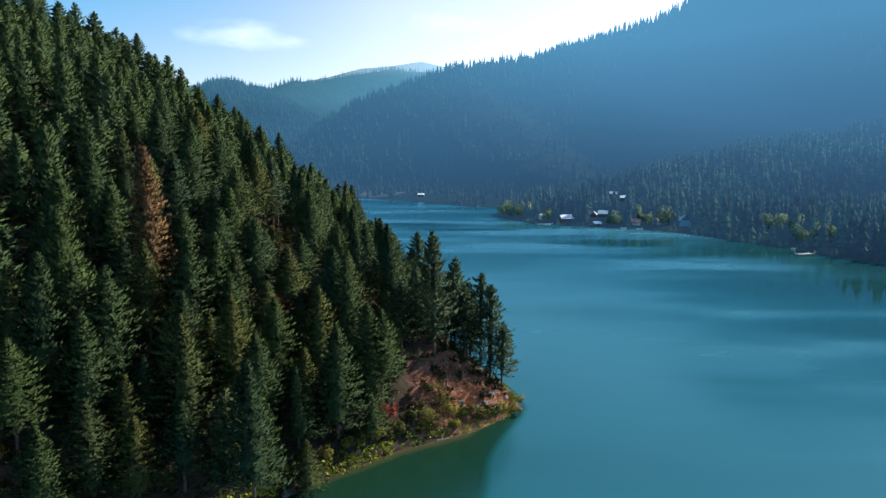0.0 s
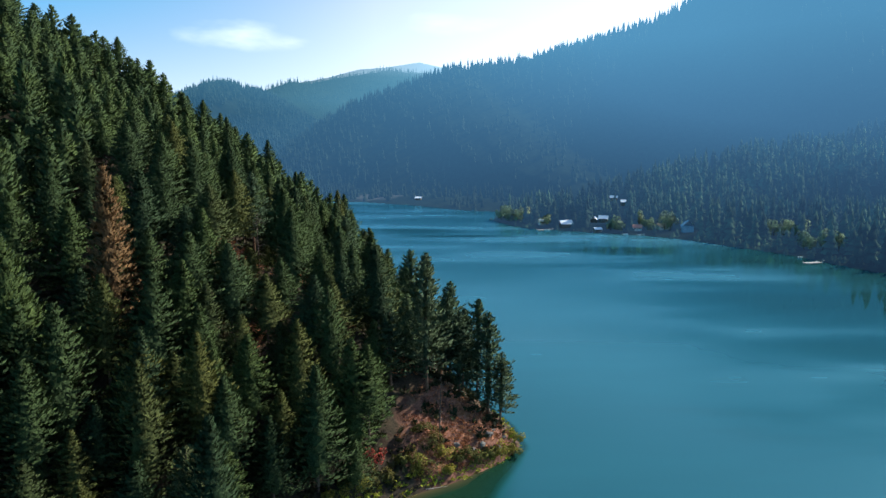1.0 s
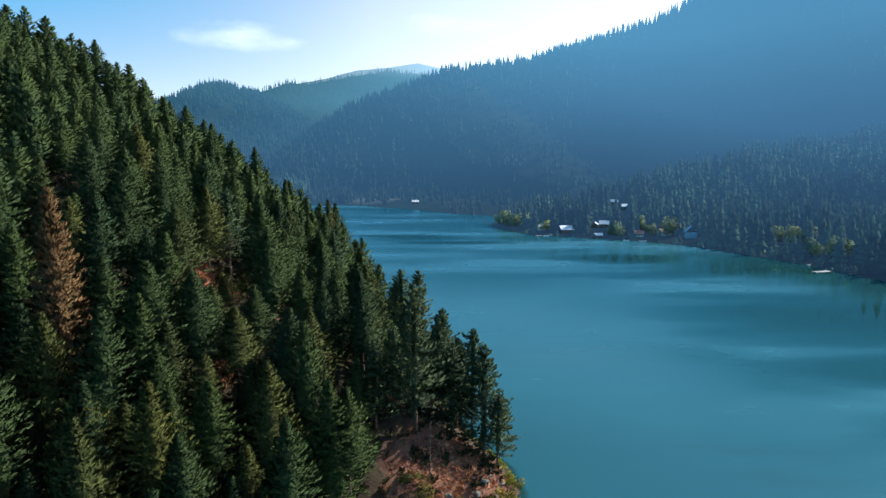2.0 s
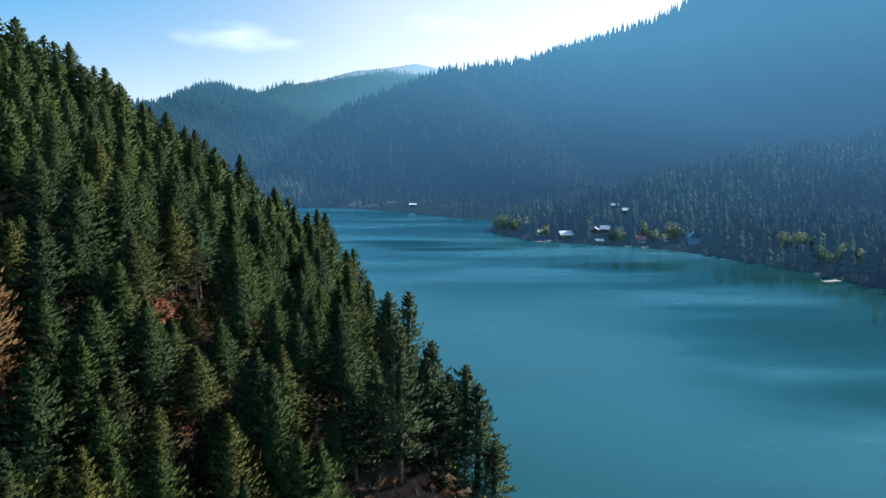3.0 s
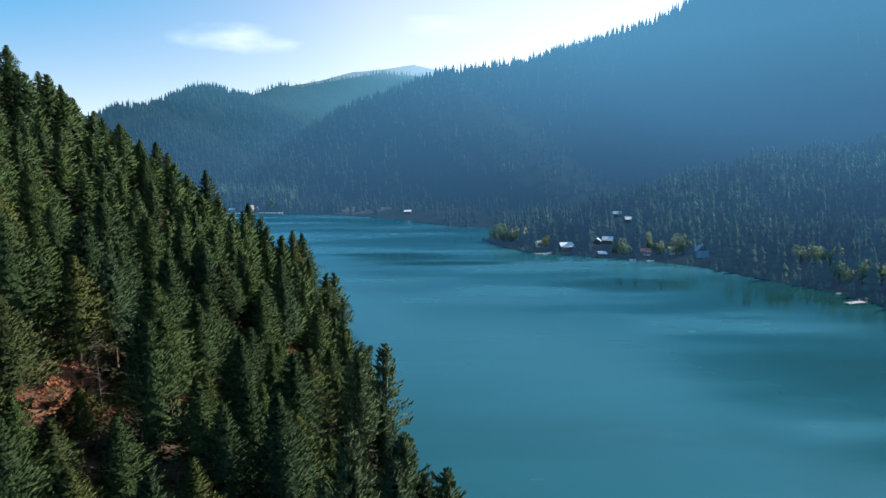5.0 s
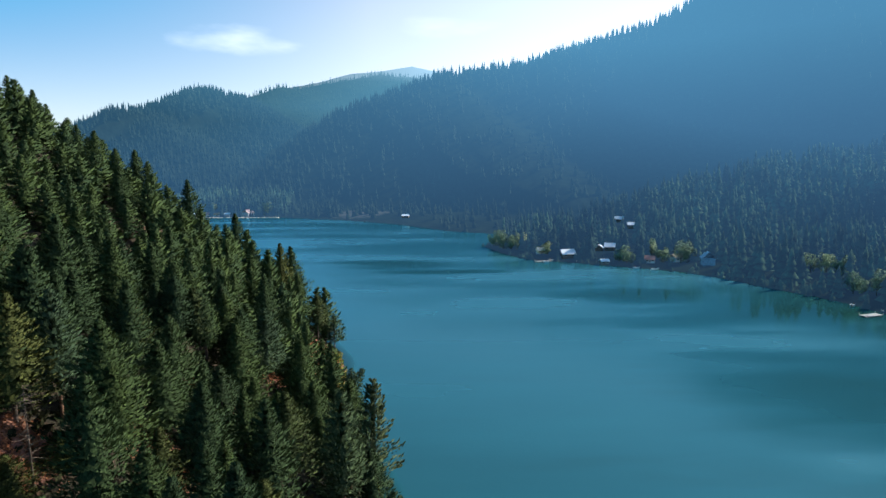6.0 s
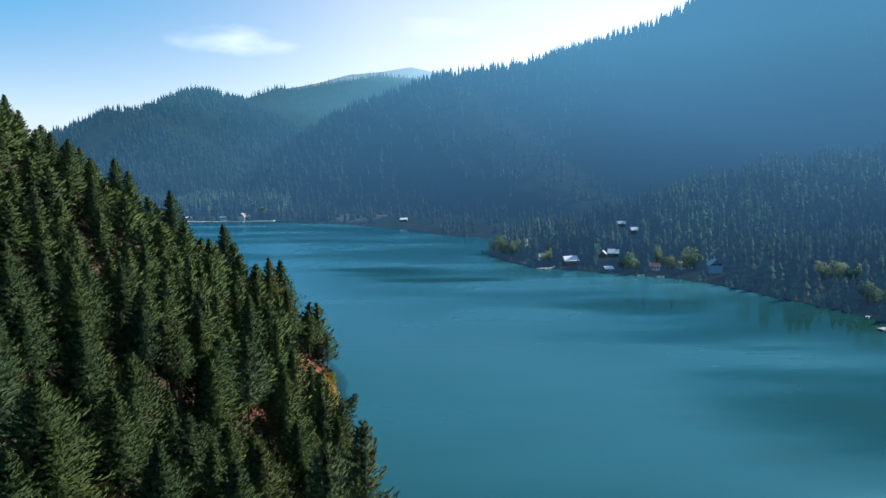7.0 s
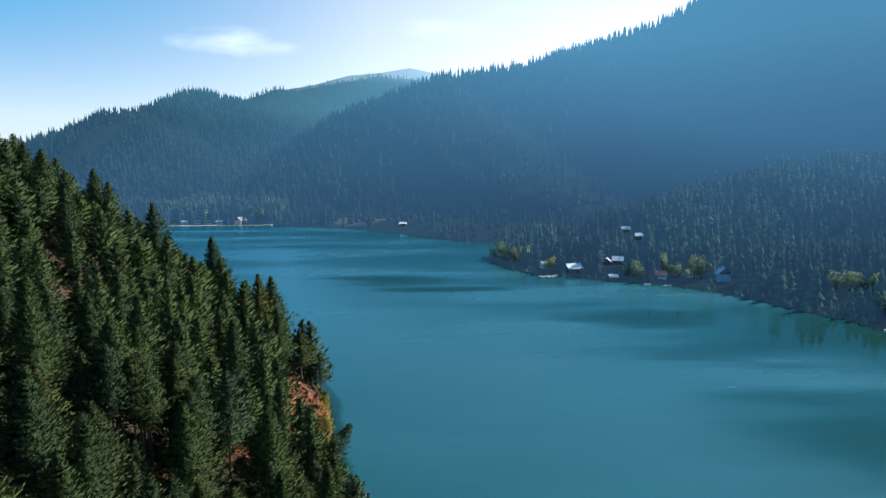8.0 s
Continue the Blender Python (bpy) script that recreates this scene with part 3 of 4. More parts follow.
MIDDLE = [(-46.3, 130, 48.7), (-45.7, 121, 45), (-58, 129.4, 56), (-49.5, 130.2, 49.3), (-60, 142.6, 59), (-52, 146, 44.5), (-42, 130, 42.6), (-39.3, 132.5, 38.8), (-32, 133.7, 38.3), (-21, 128.7, 35.2),
          (-20, 137, 38.2), (-12.2, 144.5, 33.8), (-67, 120.6, 51), (-75, 117.4, 52.3), (-75, 129, 56), (-80.5, 119.7, 44.3), (-53.5, 166, 60.5), (-52, 164.8, 61.2), (-77, 153.2, 67), (-66, 172.5, 69.5),
          (-50, 167.5, 56), (-56, 151, 63), (-60, 145, 64), (-36.7, 155, 51.4), (-31.8, 142.8, 48), (-34.2, 153, 46), (-18.6, 149.6, 36.4), (-59, 182.7, 63.3)]
UPPER = [(-48.4, 184.3, 50), (-46.4, 193, 49), (-41.6, 214, 44), (-37, 203, 44.2), (-37.2, 188.7, 36.2), (-50, 207.5, 51.3), (-24.8, 211, 28.8), (-39.3, 239.7, 41.8), (-25, 195, 20),
         (-128, 260.6, 106.4), (-125.8, 272, 100), (-126, 283, 97), (-119, 279, 92), (-111, 276, 87.3), (-98, 268, 82.6), (-93, 290, 73), (-96, 288, 77), (-76.3, 283.5, 66.7), (-73, 322, 53.5),
         (-46.3, 285, 44.3), (-44, 293, 42), (-38.8, 279, 35), (-34, 286, 26), (-89.5, 263.5, 77), (-82.5, 251, 72.5), (-107, 274, 85)]
HEADLAND = [(-1.8, 128.2, 39.3), (-3.8, 185.5, 31), (-7.2, 172.4, 33.7), (3, 143, 31), (9, 138.5, 28), (11, 133, 26.5), (7, 147, 20.5), (13.5, 131.5, 17.5), (-4, 136, 27), (1, 150, 25), (-29, 291, 17), (6, 142, 25), (2, 137, 30), (-6, 131, 31), (5, 135, 26), (-9, 127, 29)]

rng = np.random.RandomState(7)
standing = []


def plant(kinds, x, y, tip=None, tall=None, lean=0.0, slim=1.0):
    g = float(height([x], [y])[0])
    if tall is None:
        tall = min(max(tip - g, 8.0), 31.0)
    s = tall / H
    w = min(1.3, max(0.78, 1.1 * s ** 0.6)) * slim * rng.uniform(0.88, 1.12)
    m = pose(x, y, g - 0.2, lean, rng.uniform(-1.5, 1.5), rng.uniform(0, 360))
    ob = copy_thing(kinds[rng.randint(len(kinds))], m)
    ob.scale = (w, w, s)
    standing.append((x, y))
    return ob


for x, y, tip in LOWER + MIDDLE + UPPER:
    plant(FIRS, x, y, tip)
for x, y, tip in HEADLAND:
    plant(PINES, x, y, tip)
for i in range(15):  # a dark stand with long bare trunks
    plant([BARE_STEMMED], -40 + rng.uniform(-7, 7), 200 + rng.uniform(-8, 8), tall=rng.uniform(16, 20), slim=0.85)
plant([RUSTY], -57.5, 117, tip=57.5, slim=1.1)

# the rest of the hillside's trees, no two closer than their crowns allow
cand = np.column_stack((rng.uniform(-165, 15, 26000), rng.uniform(55, 365, 26000)))
cd, cg = shore(cand[:, 0], cand[:, 1]), height(cand[:, 0], cand[:, 1])
OPEN_SPOTS = [(-48, 145, 3.5), (-44, 148, 5), (-41, 154, 3.5), (-33, 222, 3.5), (8, 123, 11), (-2, 116, 7), (-25, 276, 10), (-30, 158, 2.5), (-27, 266, 9), (-24, 256, 9), (-20, 246, 7), (-24, 239, 6), (-29, 247, 6),
              (-9, 133, 3.5), (-22, 137, 2.5), (-37, 164, 3.5), (-38, 193, 5), (-27, 198, 3), (-12, 169, 3), (-15, 231, 5), (-17, 239, 8), (-83, 211, 5)]
YOUNG = [(-45, 148), (-40, 152), (-37, 164), (-38, 194), (-27, 198), (-12, 169), (-22, 137), (-25, 258), (-27, 270)]


def grown(x, y, tall):
    """Only young trees stand on the lake side below an opening."""
    for cx, cy in YOUNG:
        ax, ay = 9 - cx, 75 - cy
        far = math.hypot(ax, ay)
        along, aside = ((x - cx) * ax + (y - cy) * ay) / far, abs((x - cx) * ay - (y - cy) * ax) / far
        if 0 < along < 26 and aside < 5:
            tall = min(tall, max(5.0, 0.80 * along))
    return tall * (0.76 if y > 170 and x < -60 else 1.0)


taken, rest = list(standing), []
grid = {}
for q in taken:
    grid.setdefault((int(q[0] // 6), int(q[1] // 6)), []).append(q)
for (x, y), d, g in zip(cand, cd, cg):
    if d < (2 if y < 112 else 3) or d > 140 or x < -0.76 * y - 30 or any(math.hypot(x - a, y - b) < c for a, b, c in OPEN_SPOTS):
        continue
    gap = 5.6 if y < 112 else 6.2 if y < 230 else 6.8
    cx, cy = int(x // 6), int(y // 6)
    if any(math.hypot(x - a, y - b) < gap for i in (-1, 0, 1) for j in (-1, 0, 1) for a, b in grid.get((cx + i, cy + j), ())):
        continue
    grid.setdefault((cx, cy), []).append((x, y))
    rest.append((x, y, g))
near_rest = [q for q in rest if q[1] < 215 and q[0] > -75]
far_rest = [q for q in rest if not (q[1] < 215 and q[0] > -75)]
for x, y, g in near_rest:
    plant(FIRS if rng.rand() < 0.9 else PINES, x, y, tall=grown(x, y, float(np.clip(rng.normal(17.0, 3.0), 9, 21.5))))
for ob in FIRS + PINES + [BARE_STEMMED, RUSTY]:
    for o in list(ob.children) + [ob]:
        bpy.data.objects.remove(o)


def joined_woods(name, label, places, crowns, mat, kind="stuff", category="forest"):
    """Many trees in one mesh: each is one of the given crowns, turned and sized."""
    vs, fs, ns, k = [], [], [], 0
    for x, y, z, tall, w, c in places:
        v, f, *n = crowns[c]
        a = (x * 7.3 + y * 3.1) % 6.283
        ca, sa = math.cos(a), math.sin(a)
        vs.append(np.column_stack((x + (v[:, 0] * ca - v[:, 1] * sa) * w, y + (v[:, 0] * sa + v[:, 1] * ca) * w, z + v[:, 2] * tall / H)))
        fs.append(f + k)
        if n:
            ns.append(np.column_stack((n[0][:, 0] * ca - n[0][:, 1] * sa, n[0][:, 0] * sa + n[0][:, 1] * ca, n[0][:, 2])))
        k += len(v)
    me = mesh_from(name, np.concatenate(vs), np.concatenate(fs), mat, mat in (FAR_WOODS, SPUR_WOODS), np.concatenate(ns) if ns else None)
    return tagged(new(name, me), label, category, kind=kind)


FULLER = [crown(70 + i, H, 4.9 + 0.3 * i, 0.06, 20, 7, 7, 0.84, droop=0.22, shape=0.98, ragged=0.14) for i in range(4)]
COARSE = [crown(80 + i, H, 4.9 + 0.3 * i, 0.05, 15, 6, 5, 1.25, droop=0.22, shape=0.98, ragged=0.16) for i in range(4)]
far_places = [(x, y, g - 0.3, grown(x, y, float(np.clip(rng.normal(17.0, 3.0), 9, 21.5))), rng.uniform(0.88, 1.25), rng.randint(4) + (0 if y < 245 and x > -0.8 * y - 12 else 4)) for x, y, g in far_rest]
joined_woods("hillside_woods", "dense dark green firs on the upper hillside", far_places, FULLER + COARSE, FIR_FAR)


# woods of the far shore and of the mountains
def jag(seed, tiers, sides, wide):
    """A small far conifer: ragged skirts, one above another."""
    r = np.random.RandomState(seed)
    v, f = [], []
    for t in range(tiers):
        lo, hi = H * (0.04 + 0.80 * t / tiers), H * min(1.0, 0.04 + 0.80 * t / tiers + 1.25 / tiers)
        q = wide * (1 - 0.85 * t / tiers)
        k = len(v)
        v.append((r.uniform(-0.2, 0.2), r.uniform(-0.2, 0.2), hi))
        for s in range(sides):
            a = 6.283 * (s + r.uniform(-0.3, 0.3)) / sides
            qq = q * r.uniform(0.6, 1.2)
            v.append((qq * math.cos(a), qq * math.sin(a), lo + r.uniform(-0.8, 0.8)))
        f += [(k, k + 1 + s, k + 1 + (s + 1) % sides) for s in range(sides)]
    return np.array(v), np.array(f)


BUILDINGS = [(106, 517), (89, 533), (142, 531), (134, 531), (127, 492), (158, 489), (178, 489), (192, 474), (180, 597), (178, 628), (-30, 824), (-250, 893), (-276, 897), (-291, 899), (-307, 900), (-322, 897), (-338, 899)]
WILLOWS = [(177, 482, 15, 4.6), (183, 484, 12, 4.5), (143, 492, 11, 4.6), (139, 496, 8, 3.4), (167, 488, 9, 3.4), (163, 500, 15, 2.8), (93, 526, 10, 4.2), (236, 432, 12, 4.8), (243, 428, 11, 4.6), (247, 421, 11, 4.6), (229, 384, 11, 4.8),
           (237, 378, 12, 4.8), (243, 372, 11, 4.4), (64, 566, 12, 4.2), (70, 560, 11, 4.0), (62, 578, 13, 4.5), (76, 556, 12, 4.0), (58, 584, 9, 3.8)]


def clear_of_homes(x, y):
    """No conifers on a plot, nor between it and the water."""
    ok = np.ones(x.shape, bool)
    for bx, by in BUILDINGS + [q[:2] for q in WILLOWS]:
        far = math.hypot(bx, by)
        wide = 6.0 if (bx, by) in BUILDINGS else 4.0
        for s in (0.0, 8.0, 16.0, 24.0):
            ok &= np.hypot(x - bx * (1 - s / far), y - by * (1 - s / far)) > wide
    return ok


def scatter(count, x0, x1, y0, y1, seed, gap_from, tall, keep, homes=True):
    r = np.random.RandomState(seed)
    x, y = r.uniform(x0, x1, count), r.uniform(y0, y1, count)
    d, z = shore(x, y), height(x, y)
    ok = (d > gap_from) & keep(x, y, z) & (clear_of_homes(x, y) | (not homes))
    return [(a, b, c - 0.5, tall * r.uniform(0.5, 1.35), r.uniform(0.75, 1.3), r.randint(4)) for a, b, c in zip(x[ok], y[ok], z[ok])]


MIDS = [jag(90 + i, 5, 7, 4.4) for i in range(4)]
FARS = [jag(95 + i, 2, 5, 3.4) for i in range(4)]
# needle colours paled and blued to stand for haze over the water
SHORE_WOODS = needles("hazed_needles", (0.065, 0.110, 0.105), (0.085, 0.125, 0.105), (0.100, 0.125, 0.080), joined=True)
near_shore = lambda x, y: np.hypot(x, y) < np.where(x > 60, NEAR_BACK, BACK_FROM)
joined_woods("lakeside_woods", "conifer woods on the lake's east shore, tinted blue-green for haze", scatter(2600, 220, 480, -60, 340, 1, 1.5, 18, lambda x, y, z: near_shore(x, y)), MIDS, SHORE_WOODS)


def bristling(x, y, z):
    """Woods that can still be told apart: the crests, and the nearer left-hand mountains."""
    crest = np.minimum.reduce([segments_distance(x, y, line)[0] for _, line in RIDGES])
    behind = y > np.interp(x, [q[0] for q in RIDGES[-1][1]], [q[1] for q in RIDGES[-1][1]]) + 30
    return ~near_shore(x, y) & ((x < 0) & (y > 830) | (x > 0) & behind) & ((crest < 55) | (x < -120 - 0.12 * (y - 900)) & (np.random.RandomState(6).rand(len(x)) < 0.6) | (np.random.RandomState(5).rand(len(x)) < 0.22))


far_trees = scatter(38000, -1300, 1000, 600, 1700, 2, 3, 17, bristling) + scatter(5000, -1100, 700, 1700, 3100, 3, 10, 20, lambda x, y, z: z > 150)
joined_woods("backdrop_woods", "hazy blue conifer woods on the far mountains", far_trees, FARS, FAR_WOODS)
spur = RIDGES[-1][1]
mid_trees = scatter(6500, 30, 900, 300, 830, 4, 10, 22, lambda x, y, z: ~near_shore(x, y) & (y < np.interp(x, [q[0] for q in spur], [q[1] for q in spur]) + 35))
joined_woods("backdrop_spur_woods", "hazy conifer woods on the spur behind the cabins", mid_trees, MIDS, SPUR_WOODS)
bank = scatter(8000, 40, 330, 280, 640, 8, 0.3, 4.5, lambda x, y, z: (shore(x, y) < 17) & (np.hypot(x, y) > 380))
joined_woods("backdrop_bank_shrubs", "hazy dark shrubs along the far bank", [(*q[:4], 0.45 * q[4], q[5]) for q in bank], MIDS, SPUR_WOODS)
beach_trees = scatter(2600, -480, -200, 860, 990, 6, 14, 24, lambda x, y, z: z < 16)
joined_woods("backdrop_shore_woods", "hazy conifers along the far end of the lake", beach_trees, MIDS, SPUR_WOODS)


# ---- small shapes ----
def part(name, vf, mat, parent, label="", smooth=False):
    """One mesh as a part of a thing."""
    o = new(name, mesh_from(name, vf[0], vf[1], mat, smooth, vf[2] if len(vf) > 2 else None))
    o.parent = parent
    return tagged(o, label)


def thing(name, x, y, z, turn=0.0, label="", category="", group=""):
    o = tagged(new(name), label, category, group)
    o.matrix_basis = pose(x, y, z, 0, 0, turn)
    return o


def block(x0, x1, y0, y1, z0, z1):
    v = np.array([(x, y, z) for z in (z0, z1) for x, y in ((x0, y0), (x1, y0), (x1, y1), (x0, y1))], float)
    return v, np.array([(3, 2, 1, 0), (4, 5, 6, 7), (0, 1, 5, 4), (1, 2, 6, 5), (2, 3, 7, 6), (3, 0, 4, 7)])


def merge(*pieces):
    v, f, k = [], [], 0
    for a, b in pieces:
        v.append(a), f.append(b + k)
        k += len(a)
    return np.concatenate(v), np.concatenate(f)


def gable_walls(w, d, h, rise):
    """Four walls with two gables, the ridge along x."""
    a, b = w / 2, d / 2
    v = np.array([(-a, -b, -2), (a, -b, -2), (a, b, -2), (-a, b, -2), (-a, -b, h), (a, -b, h), (a, b, h), (-a, b, h), (-a, 0, h + rise), (a, 0, h + rise)], float)
    return v, np.array([(0, 1, 5, 4), (2, 3, 7, 6), (1, 2, 6, 5), (3, 0, 4, 7), (5, 6, 9, 9), (7, 4, 8, 8), (4, 5, 9, 8), (6, 7, 8, 9)])


def roof_slab(w, d, h, rise, sign, over=0.6, thick=0.22):
    """One pitch of a roof, with its overhang and thickness."""
    a, b = w / 2 + over, d / 2 + over
    low = h - rise * over / (d / 2)
    v = [(-a, sign * b, low), (a, sign * b, low), (a, 0, h + rise), (-a, 0, h + rise)]
    v = np.array([(x, y, z + 0.03) for x, y, z in v] + [(x, y, z + thick) for x, y, z in v])
    return v, np.array([(0, 1, 2, 3), (7, 6, 5, 4), (0, 4, 5, 1), (1, 5, 6, 2), (2, 6, 7, 3), (3, 7, 4, 0)])


def paint(name, colour, rough=0.6, worn=0.25, metal=0.0):
    m, n, l, b = material(name, rough, 0.4)
    b.inputs["Metallic"].default_value = metal
    f = noise_tex(n, l, 1.2, 6)
    dark = tuple(c * (1 - worn) for c in colour)
    l.new(ramp(n, l, f, [(0.35, dark), (0.6, colour)]), b.inputs["Base Color"])
    return m


PALE_ROOF = paint("pale_metal_roof", (0.60, 0.64, 0.70), 0.5, 0.12)
TAN_ROOF = paint("tan_shingle_roof", (0.36, 0.31, 0.24), 0.8)
RED_ROOF = paint("faded_red_roof", (0.42, 0.20, 0.17), 0.7)
ROSE_ROOF = paint("pale_rose_roof", (0.50, 0.38, 0.37), 0.7)
DARK_ROOF = paint("dark_shingle_roof", (0.10, 0.10, 0.11), 0.8)
LOG_WALL = paint("brown_log_wall", (0.22, 0.17, 0.14), 0.8)
WHITE_WALL = paint("white_board_wall", (0.66, 0.66, 0.64), 0.7, 0.15)
BLUE_WALL = paint("grey_blue_wall", (0.36, 0.45, 0.55), 0.7)
DARK_GLASS = paint("dark_window_glass", (0.03, 0.035, 0.04), 0.08, 0.1)
DOCK_WOOD = paint("grey_dock_boards", (0.32, 0.31, 0.30), 0.85)
WHITE_HULL = paint("white_boat_hull", (0.82, 0.82, 0.80), 0.3, 0.08)
STONE = bark("pale_stone", (0.09, 0.085, 0.078), (0.20, 0.185, 0.165))


def cabin(label, x, y, w, d, h, rise, turn, roof, wall, name="cabin", z=None):
    g = float(height([x], [y])[0]) if z is None else z
    w, d, h, rise = 0.9 * w, 0.9 * d, 0.85 * h, 0.9 * rise
    c = thing(name, x, y, g + 0.3, turn, label, "house", "buildings on the shore")
    part("wall", gable_walls(w, d, h, rise), wall, c)
    for sign in (-1, 1):
        part("roof", roof_slab(w, d, h, rise, sign), roof, c)
    for k in (-0.28, 0.28):
        win = part("window", block(w * k - 0.8, w * k + 0.8, -d / 2 - 0.08, -d / 2 - 0.02, h * 0.35, h * 0.8), WHITE_WALL, c)
        part("pane", block(w * k - 0.68, w * k + 0.68, -d / 2 - 0.11, -d / 2 - 0.085, h * 0.39, h * 0.76), DARK_GLASS, win)
    part("door", block(-0.5, 0.5, -d / 2 - 0.09, -d / 2 - 0.02, 0.0, min(2.1, h * 0.85)), LOG_WALL, c)
    part("chimney", block(w * 0.2, w * 0.2 + 0.7, 0.5, 1.2, h + rise * 0.4, h + rise + 0.8), STONE, c)
    return c


# the far shore's buildings
cabin("lakeside boathouse with a wide pale metal roof", 106, 517, 11, 9, 3.2, 3.0, 12, PALE_ROOF, LOG_WALL, "boathouse")
cabin("small white cabin beside a yellow-green tree", 89, 533, 6, 5, 3.0, 1.8, 10, PALE_ROOF, WHITE_WALL)
cabin("pale-roofed cabin back among the conifers", 142, 531, 8, 7, 3.4, 2.6, -20, PALE_ROOF, LOG_WALL)
cabin("narrow outbuilding with a pale roof in the trees", 134, 531, 4, 6, 3.0, 2.4, 60, PALE_ROOF, LOG_WALL)
cabin("small open boathouse with a white roof at the water", 127, 492, 6, 5, 2.6, 1.3, 5, PALE_ROOF, LOG_WALL, "boathouse")
cabin("low cabin with a faded red and white roof", 158, 489, 7, 6, 2.6, 2.2, -15, RED_ROOF, WHITE_WALL)
cabin("long low house with a tan shingle roof", 178, 489, 10, 7, 3.0, 2.2, 15, TAN_ROOF, WHITE_WALL)
cabin("tall grey-blue gabled boathouse at the water's edge", 192, 474, 8, 9, 5.0, 4.5, 78, BLUE_WALL, BLUE_WALL, "boathouse")
cabin("cabin with a pale roof high among the conifers", 180, 597, 8, 6, 3.2, 2.2, -8, PALE_ROOF, LOG_WALL)
cabin("half-hidden cabin with a pale roof above the others", 178, 628, 8, 6, 3.2, 2.2, -25, PALE_ROOF, LOG_WALL)
cabin("white-roofed house alone on the far shore", -30, 824, 9, 7, 2.4, 2.0, -5, PALE_ROOF, LOG_WALL)
cabin("white lakeside lodge with a pale rose roof", -248, 895, 12, 12, 6.0, 4.0, 60, ROSE_ROOF, WHITE_WALL, "lodge")
for i in range(5):
    cabin("low white cottage in a row on the far beach", -276 - 15.5 * i, 896 + 2.5 * (i % 3), 9, 6, 2.6, 1.8, 4 * i - 6, (PALE_ROOF, TAN_ROOF, ROSE_ROOF)[i % 3], WHITE_WALL, "cottage")


def dock(label, x0, y0, x1, y1, wide, z=0.55):
    """A floating dock: planks on two beams, with posts."""
    length = math.hypot(x1 - x0, y1 - y0)
    c = thing("dock", x0, y0, 0, math.degrees(math.atan2(y1 - y0, x1 - x0)), label, "dock")
    n = max(4, int(length / 1.2))
    for i in range(n):
        part("plank", block(i * length / n + 0.03, (i + 1) * length / n - 0.03, -wide / 2, wide / 2, z - 0.12, z + 0.004 * (i % 3)), DOCK_WOOD, c)
    for s in (-1, 1):
        part("beam", block(0, length, s * wide * 0.36 - 0.15, s * wide * 0.36 + 0.15, -0.3, z - 0.125), GREY_WOOD, c)
        for e in (0.3, length - 0.3):
            part("post", block(e - 0.12, e + 0.12, s * (wide / 2 + 0.15) - 0.12, s * (wide / 2 + 0.15) + 0.12, -2.5, z + 0.9), GREY_WOOD, c)
    return c


dock("pale grey swimming dock in front of the cabins", 80.5, 505, 92, 508, 3.4)
dock("grey gangway from the dock to the shore", 92.5, 509, 96, 516, 2.0)
dock("long narrow grey dock along the shore", 110, 503, 123, 497, 2.2)
dock("grey dock under the dark shore woods", 206, 344, 216, 347, 3.6)
dock("small pale dock before the grey-blue boathouse", 186, 464, 191, 466, 2.4)
dock("weathered dock beside a dark wooded bank", 222, 352, 231, 356, 2.6)


def boat(label, x, y, turn, length=6.0, wide=2.1):
    """A small motor boat: hull, deck, windscreen and engine."""
    c = thing("boat", x, y, 0.0, turn, label, "boat", "boats by the docks")
    sec = []
    for u in np.linspace(0, 1, 7):
        w = wide / 2 * min(1.0, 1.35 * (1 - u) ** 0.55 + 0.02)
        for yy, zz in ((-w, 0.85 + 0.25 * u), (-w * 0.75, 0.1), (0, -0.25 + 0.25 * u), (w * 0.75, 0.1), (w, 0.85 + 0.25 * u)):
            sec.append((u * length - length / 2, yy, zz))
    f = [(i * 5 + j, i * 5 + j + 1, i * 5 + j + 6, i * 5 + j + 5) for i in range(6) for j in range(4)]
    f.append((0, 4, 3, 1))
    part("hull", (np.array(sec), np.array(f)), WHITE_HULL, c, smooth=True)
    part("deck", block(-length * 0.45, length * 0.25, -wide * 0.42, wide * 0.42, 0.45, 0.55), DOCK_WOOD, c)
    part("windscreen", block(length * 0.05, length * 0.09, -wide * 0.36, wide * 0.36, 0.9, 1.5), DARK_GLASS, c)
    part("engine", block(-length * 0.55, -length * 0.49, -0.25, 0.25, 0.3, 1.3), DARK_ROOF, c)
    return c


boat("small white motor boat moored off the cabins", 155, 470, 15)
boat("small white rowing boat on the calm water", 144, 475, 5, 5.0, 1.7)
boat("white boat tied beside the wooded bank", 216, 365, 40, 5.0, 1.8)
boat("white boat lying at the swimming dock", 88, 503.5, 15, 5.0, 1.8)
boat("small pale boat off the lodge beach", -243, 876, 80, 6.0, 2.2)


SAND = paint("pale_beach_sand", (0.44, 0.43, 0.38), 0.95)
tagged(new("beach", mesh_from("beach", *merge(*[block(-338 + 9 * i, -329 + 9 * i, 877.5 + 0.6 * math.sin(i * 1.7), 884, -1.0, 0.75 + 0.05 * (i % 3)) for i in range(15)]), SAND)), "pale narrow beach at the end of the lake", "beach", kind="structure")


